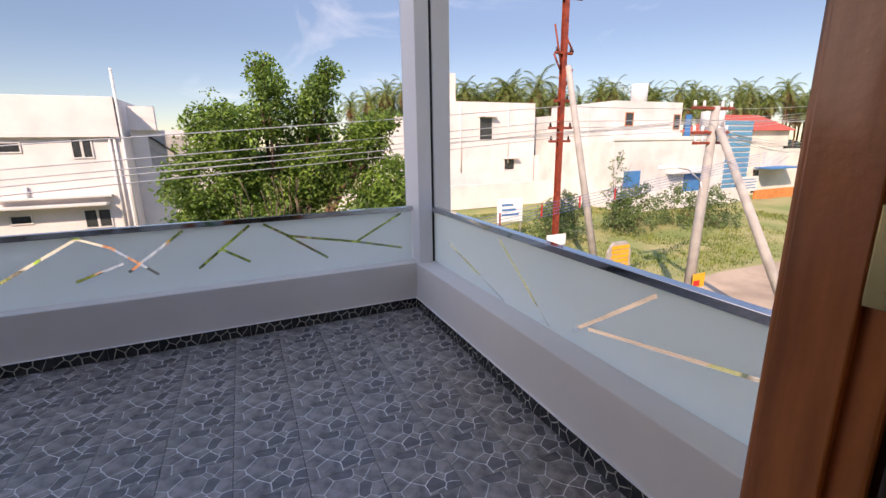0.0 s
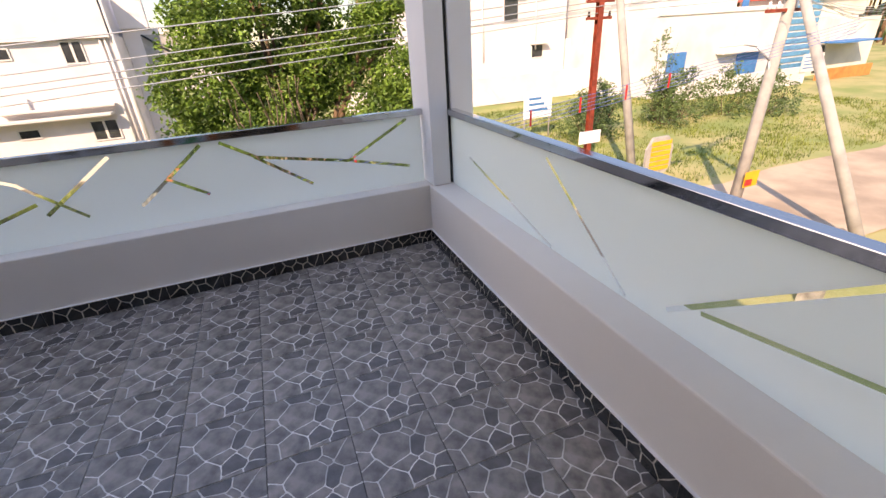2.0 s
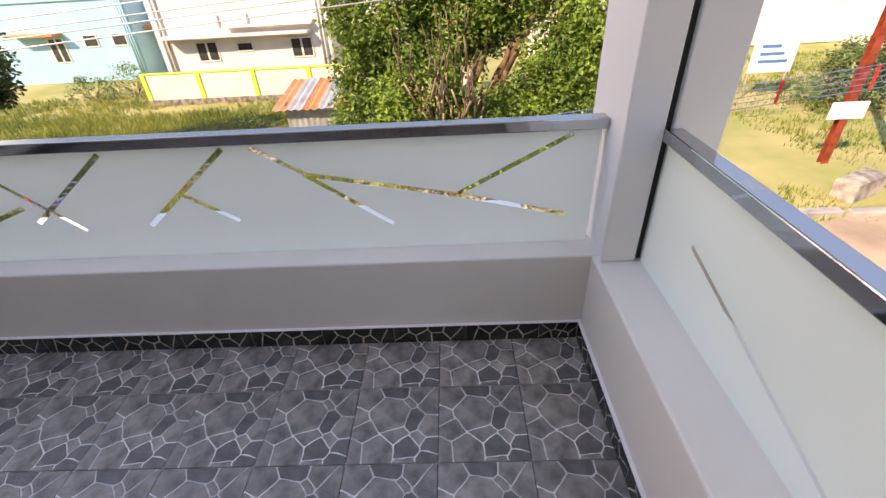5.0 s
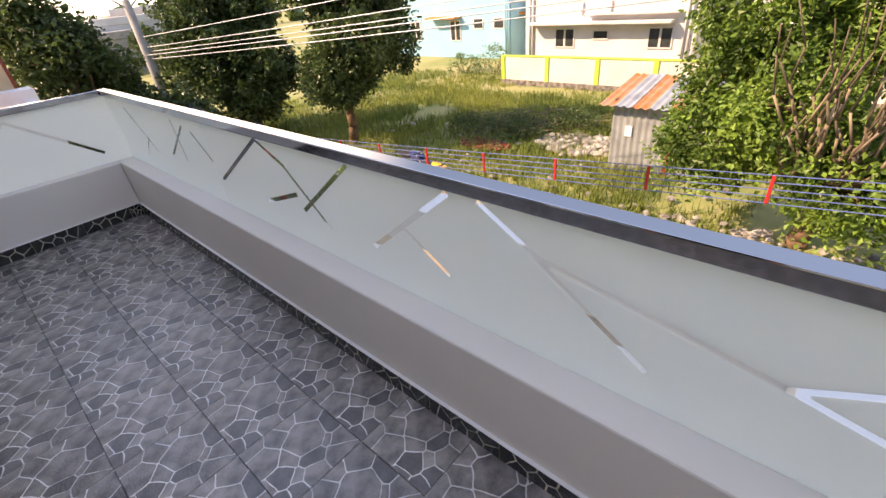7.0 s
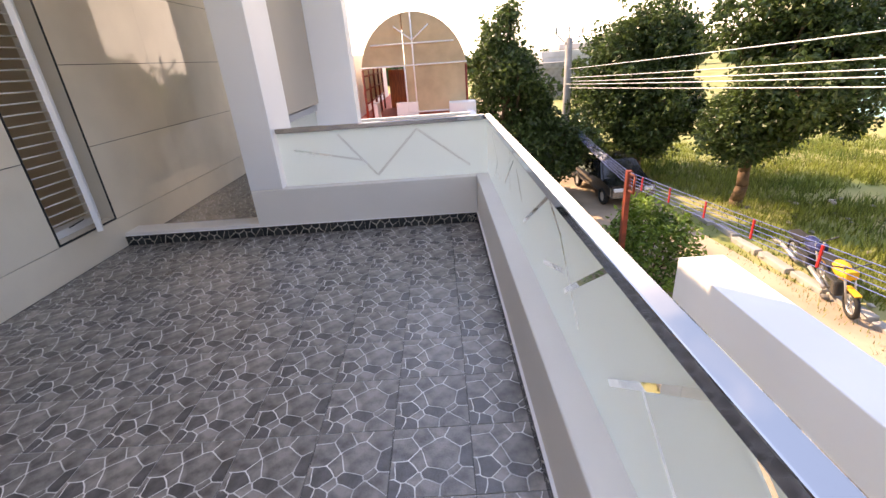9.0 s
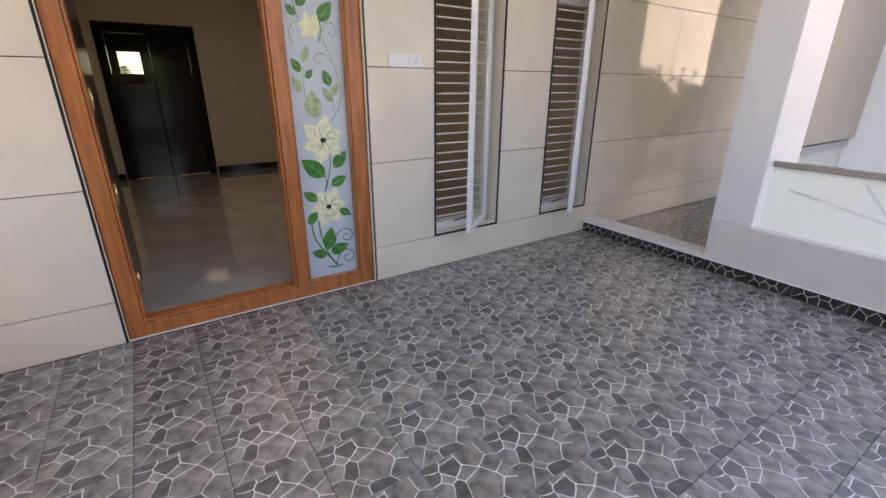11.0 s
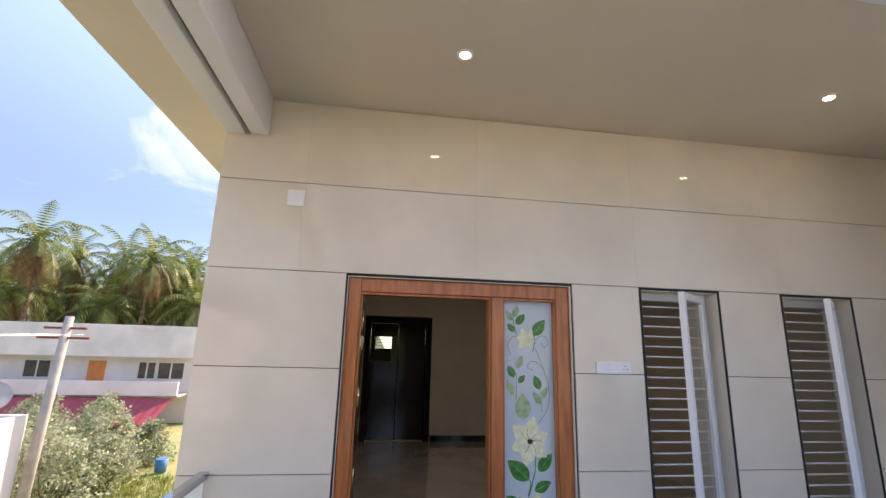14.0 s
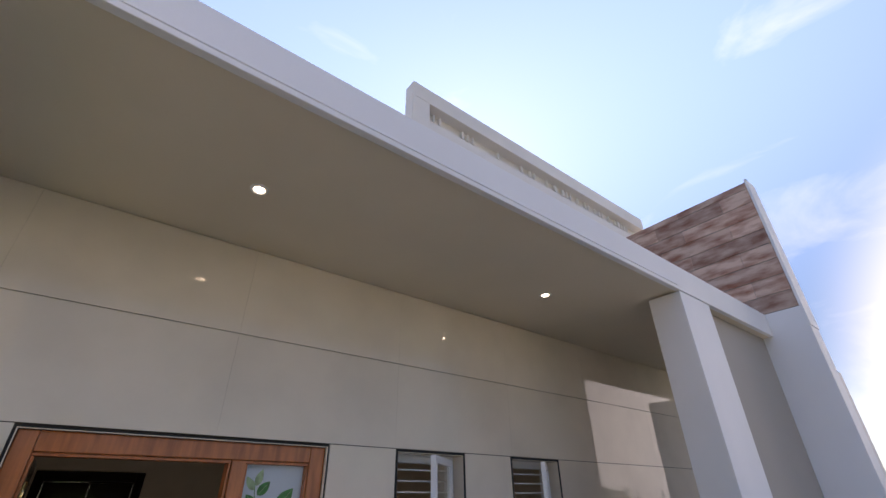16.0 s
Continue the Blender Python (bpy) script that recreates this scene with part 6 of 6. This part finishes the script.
def motorcycle(at, turn, tank, label):
    ob = thing("motorcycle", at, label, "motorcycle", "parked motorcycles")
    ob.rotation_euler = (radians(8), 0, radians(turn))
    for x in (-0.66, 0.66):
        wh = new("wheel")
        wh.parent = ob
        wh.location = (x, 0, 0.31)
        bm = bmesh.new()
        ring(bm, (0, 0, 0), 0.26, 0.05)
        finish("tyre", bm, M["tyre"], wh)
        bm = bmesh.new()
        ring(bm, (0, 0, 0), 0.20, 0.025, tube=0.02)
        for k in range(6):
            a = k * math.tau / 6
            add_tube(bm, (0, 0, 0), (0.2 * math.cos(a), 0, 0.2 * math.sin(a)), 0.014, n=5)
        finish("rim", bm, M["wire"], wh)
    bm = bmesh.new()
    add_box(bm, (-0.28, -0.14, 0.25), (0.25, 0.14, 0.6), 0.05)
    part("engine", bm, M["pane"], ob)
    bm = bmesh.new()
    res = bmesh.ops.create_uvsphere(bm, u_segments=14, v_segments=8, radius=1, matrix=pose(0.18, 0, 0.83, 0, 12, 0) @ Matrix.Diagonal((0.32, 0.16, 0.15, 1)))
    part("tank", bm, tank, ob)
    bm = bmesh.new()
    add_box(bm, (-0.75, -0.13, 0.74), (-0.08, 0.13, 0.86), 0.05)
    part("seat", bm, M["tyre"], ob)
    bm = bmesh.new()
    add_box(bm, (-0.9, -0.07, 0.66), (-0.45, 0.07, 0.78), 0.03)
    part("tail", bm, tank, ob)
    for y in (-0.08, 0.08):
        bm = bmesh.new()
        add_tube(bm, (0.66, y, 0.31), (0.42, y, 1.0), 0.022, n=6)
        part("fork", bm, M["wire"], ob)
    bm = bmesh.new()
    add_tube(bm, (0.38, -0.36, 1.06), (0.45, 0, 1.0), 0.016, n=6)
    add_tube(bm, (0.45, 0, 1.0), (0.38, 0.36, 1.06), 0.016, n=6)
    part("handlebar", bm, M["pane"], ob)
    bm = bmesh.new()
    add_box(bm, (0.44, -0.11, 0.80), (0.58, 0.11, 0.98), 0.04)
    part("headlamp", bm, tank, ob)
    bm = bmesh.new()
    add_box(bm, (0.42, -0.06, 0.58), (0.9, 0.06, 0.62), 0.015)
    part("mudguard", bm, tank, ob)
    bm = bmesh.new()
    add_tube(bm, (-0.1, -0.17, 0.28), (-0.85, -0.2, 0.42), 0.045, n=8)
    part("exhaust", bm, M["wire"], ob)
    return ob


motorcycle((-7.3, 11.9, GROUND + 0.02), -20, M["yellow"], "yellow and black motorcycle parked on the street edge")
motorcycle((-8.6, 12.3, GROUND + 0.02), -14, M["bikeblue"], "dark blue motorcycle parked on the street edge")
car = thing("parked_car", (-16.0, 10.2, GROUND + 0.01), "dark parked car under the trees", "car")
car.rotation_euler = (0, 0, radians(4))
bm = bmesh.new()
prof = [(-1.95, 0.35), (-2.0, 0.75), (-1.5, 0.92), (-0.9, 1.45), (0.6, 1.45), (1.15, 0.95), (1.9, 0.8), (2.0, 0.4)]
la = [bm.verts.new((x, -0.82 if z < 1 else -0.66, z)) for x, z in prof]
lb = [bm.verts.new((x, 0.82 if z < 1 else 0.66, z)) for x, z in prof]
bm.faces.new(la)
bm.faces.new(list(reversed(lb)))
for k in range(8):
    bm.faces.new((la[k], lb[k], lb[(k + 1) % 8], la[(k + 1) % 8]))
bmesh.ops.recalc_face_normals(bm, faces=bm.faces)
bmesh.ops.bevel(bm, geom=bm.edges[:], offset=0.06, segments=2, affect="EDGES")
part("body", bm, M["carpaint"], car)
for sy in (-1, 1):
    bm = bmesh.new()
    vs = [bm.verts.new(p) for p in ((-1.2, sy * 0.80, 1.0), (0.85, sy * 0.80, 1.0), (0.5, sy * 0.71, 1.36), (-0.8, sy * 0.71, 1.36))]
    bm.faces.new(vs)
    part("side_window", bm, M["pane"], car)
    for x in (-1.25, 1.25):
        wh = new("wheel")
        wh.parent = car
        wh.location = (x, sy * 0.76, 0.31)
        bm = bmesh.new()
        ring(bm, (0, 0, 0), 0.24, 0.1, tube=0.07)
        finish("tyre", bm, M["tyre"], wh)
        bm = bmesh.new()
        add_tube(bm, (0, -0.05, 0), (0, 0.05, 0), 0.18, n=14)
        finish("rim", bm, M["wire"], wh)
for x in (1.93, -1.95):
    for sy in (-0.55, 0.55):
        box_part("headlight" if x > 0 else "tail_light", (x - 0.06, sy - 0.16, 0.62), (x + 0.05, sy + 0.16, 0.74), M["plastic"] if x > 0 else M["red"], car, bevel=0.02)

# ---- floor tiles and skirting tiles ----
TILE, TX, TY = 0.309, 0.605, 3.738
# the printed stones of one tile: place, reach and whether the stone is dark
SEEDS = [(0.46, 0.93, 0.0, 1), (0.16, 0.80, 0.0, 0), (0.62, 0.75, -0.012, 0), (0.69, 0.54, 0.0, 1), (0.42, 0.60, 0.022, 0), (0.76, 0.90, -0.004, 0), (0.95, 0.74, 0.008, 0), (0.92, 0.45, 0.006, 0), (0.08, 0.58, -0.002, 0),
         (0.18, 0.40, 0.002, 0), (0.50, 0.35, 0.0, 0), (0.31, 0.15, 0.010, 0), (0.63, 0.17, 0.004, 1), (0.77, 0.30, -0.008, 0), (0.93, 0.20, 0.0, 1), (0.88, 0.03, 0.0, 1), (0.05, 0.13, 0.0, 0), (0.64, 0.01, -0.004, 0)]


def clip_cell(poly, a, b, more=0.0):
    """The part of poly nearer to a than to b; more moves the border towards b."""
    d = b - a
    m = (a + b) / 2 + d.normalized() * more
    out = []
    for k in range(len(poly)):
        p, q = poly[k], poly[(k + 1) % len(poly)]
        dp, dq = (p - m).dot(d), (q - m).dot(d)
        if dp <= 0:
            out.append(p)
        if dp * dq < 0:
            out.append(p.lerp(q, dp / (dp - dq)))
    return out


def stone_mesh(name, seeds, w, h, thick, gap, mats, jitter_seed, lo=(0.0, 0.0)):
    """A tile w by h with stones proud of pale joints, centred on its origin."""
    rg = random.Random(jitter_seed)
    bm = bmesh.new()
    add_box(bm, (-w / 2, -h / 2, -thick), (w / 2, h / 2, 0.0), 0.0, 1)
    pts = [Vector(((q[0] - 0.5) * w, (q[1] - 0.5) * h)) for q in seeds]
    reach = [q[2] if len(q) > 2 else 0.0 for q in seeds]
    shade = [2 * q[3] if len(q) > 3 else 0 for q in seeds]
    e = 0.0
    for ia, a in enumerate(pts):
        poly = [Vector((-w / 2 + e, -h / 2 + e)), Vector((w / 2 - e, -h / 2 + e)), Vector((w / 2 - e, h / 2 - e)), Vector((-w / 2 + e, h / 2 - e))]
        for ib, b in enumerate(pts):
            if b is not a:
                poly = clip_cell(poly, a, b, reach[ia] - reach[ib])
        if len(poly) < 3:
            continue
        c = sum(poly, Vector((0, 0))) / len(poly)
        shape = []
        for k, p in enumerate(poly):
            q = poly[(k + 1) % len(poly)]
            for t in (0.06, 0.28, 0.5, 0.72, 0.94):
                s = p.lerp(q, t)
                d = c - s
                edge_on = min(w / 2 - abs(s.x), h / 2 - abs(s.y)) < 0.002
                room = max(0.0, min(1.0, 40 * min(w / 2 - abs(s.x), h / 2 - abs(s.y))))
                bend = noise.noise_vector(Vector((s.x * 17, s.y * 17, jitter_seed * 3.1))) * 0.0075 * room * min(1.0, h / 0.2)
                shape.append(s + Vector((bend.x, bend.y)) + d.normalized() * (0.0 if edge_on else gap * rg.uniform(0.75, 1.2)))
        top = [bm.verts.new((p.x + (c.x - p.x) * 0.02, p.y + (c.y - p.y) * 0.02, 0.0011)) for p in shape]
        low = [bm.verts.new((p.x, p.y, 0.0001)) for p in shape]
        bm.faces.new(top).material_index = shade[ia]
        for k in range(len(top)):
            bm.faces.new((low[k], low[(k + 1) % len(low)], top[(k + 1) % len(top)], top[k])).material_index = shade[ia]
    me = bpy.data.meshes.new(name)
    bm.normal_update()
    bm.to_mesh(me)
    bm.free()
    for m in mats:
        me.materials.append(m)
    return me


tile_cache = {}


def lay_tile(x0, x1, y0, y1):
    w, h = x1 - x0 - 0.0034, y1 - y0 - 0.0034
    key = (round(w, 3), round(h, 3))
    if key not in tile_cache:
        fu, fv = w / TILE, h / TILE
        sd = [(u / fu, v / fv, r, d) for u, v, r, d in SEEDS if u < fu + 0.1 and v < fv + 0.1]
        tile_cache[key] = stone_mesh("tile", sd, w, h, 0.006, 0.0027, [M["stone"], M["joint"], M["stone_dark"]], 5)
    ob = new("tile", tile_cache[key])
    ob.parent = floor
    ob.location = ((x0 + x1) / 2, (y0 + y1) / 2, -0.0015)


def cuts(lo, hi, origin):
    k = math.ceil((lo - origin) / TILE + 0.06)
    out = [lo]
    while origin + k * TILE < hi - 0.02:
        out.append(origin + k * TILE)
        k += 1
    return out + [hi]


cx, cy = cuts(XL + 0.0, XR, TX), cuts(YD, YF, TY)
for x0, x1 in zip(cx, cx[1:]):
    for y0, y1 in zip(cy, cy[1:]):
        lay_tile(x0, x1, y0, y1)
px = cuts(-7.6, XL - 0.2, TX)
for x0, x1 in zip(px, px[1:]):
    for y0, y1 in zip(cuts(YD, 2.02, TY), cuts(YD, 2.02, TY)[1:]):
        lay_tile(x0, x1, y0, y1)

skirting = thing("skirting", (0, 0, 0), "dark stone-pattern skirting tiles along the parapet", "skirting", kind="structure")
SKIRT_SEEDS = [(0.08, 0.6), (0.22, 0.25), (0.30, 0.8), (0.45, 0.4), (0.58, 0.85), (0.66, 0.2), (0.80, 0.65), (0.93, 0.25)]
skirt_cache = {}


def skirt_run(a, b, turn):
    a, b = Vector(a), Vector(b)
    ln = (b - a).length
    n = max(1, math.ceil(ln / TILE))
    for k in range(n):
        s0, s1 = k * TILE, min((k + 1) * TILE, ln)
        w = s1 - s0 - 0.002
        if w < 0.02:
            continue
        key = (round(w, 3), k % 3)
        if key not in skirt_cache:
            rg = random.Random(40 + k % 3)
            sd = [(u + rg.uniform(-0.04, 0.04), v + rg.uniform(-0.15, 0.15)) for u, v in SKIRT_SEEDS]
            skirt_cache[key] = stone_mesh("tile", sd, w, 0.088, 0.008, 0.0034, [M["skirt"], M["skirt_joint"]], 60 + k % 3)
        ob = new("tile", skirt_cache[key])
        ob.parent = skirting
        mid_p = a.lerp(b, (s0 + s1) / 2 / ln)
        ob.matrix_basis = Matrix.Translation((mid_p.x, mid_p.y, 0.046)) @ pose(0, 0, 0, 0, 0, turn) @ pose(0, 0, 0, 90)


skirt_run((XL + 0.012, YF - 0.010), (XR - 0.012, YF - 0.010), 0)
skirt_run((XR - 0.010, YF - 0.012), (XR - 0.010, YD + 0.002), -90)
skirt_run((XL + 0.010, YD + 0.002), (XL + 0.010, YF - 0.012), 90)
bm = bmesh.new()
add_box(bm, (XL + 0.001, YF - 0.014, 0.0905), (XR - 0.001, YF - 0.001, 0.0945))
add_box(bm, (XR - 0.014, YD + 0.001, 0.0905), (XR - 0.001, YF - 0.015, 0.0945))
add_box(bm, (XL + 0.001, YD + 0.001, 0.0905), (XL + 0.014, YF - 0.015, 0.0945))
part("grout_line", bm, M["white"], skirting, "white cement line along the skirting")
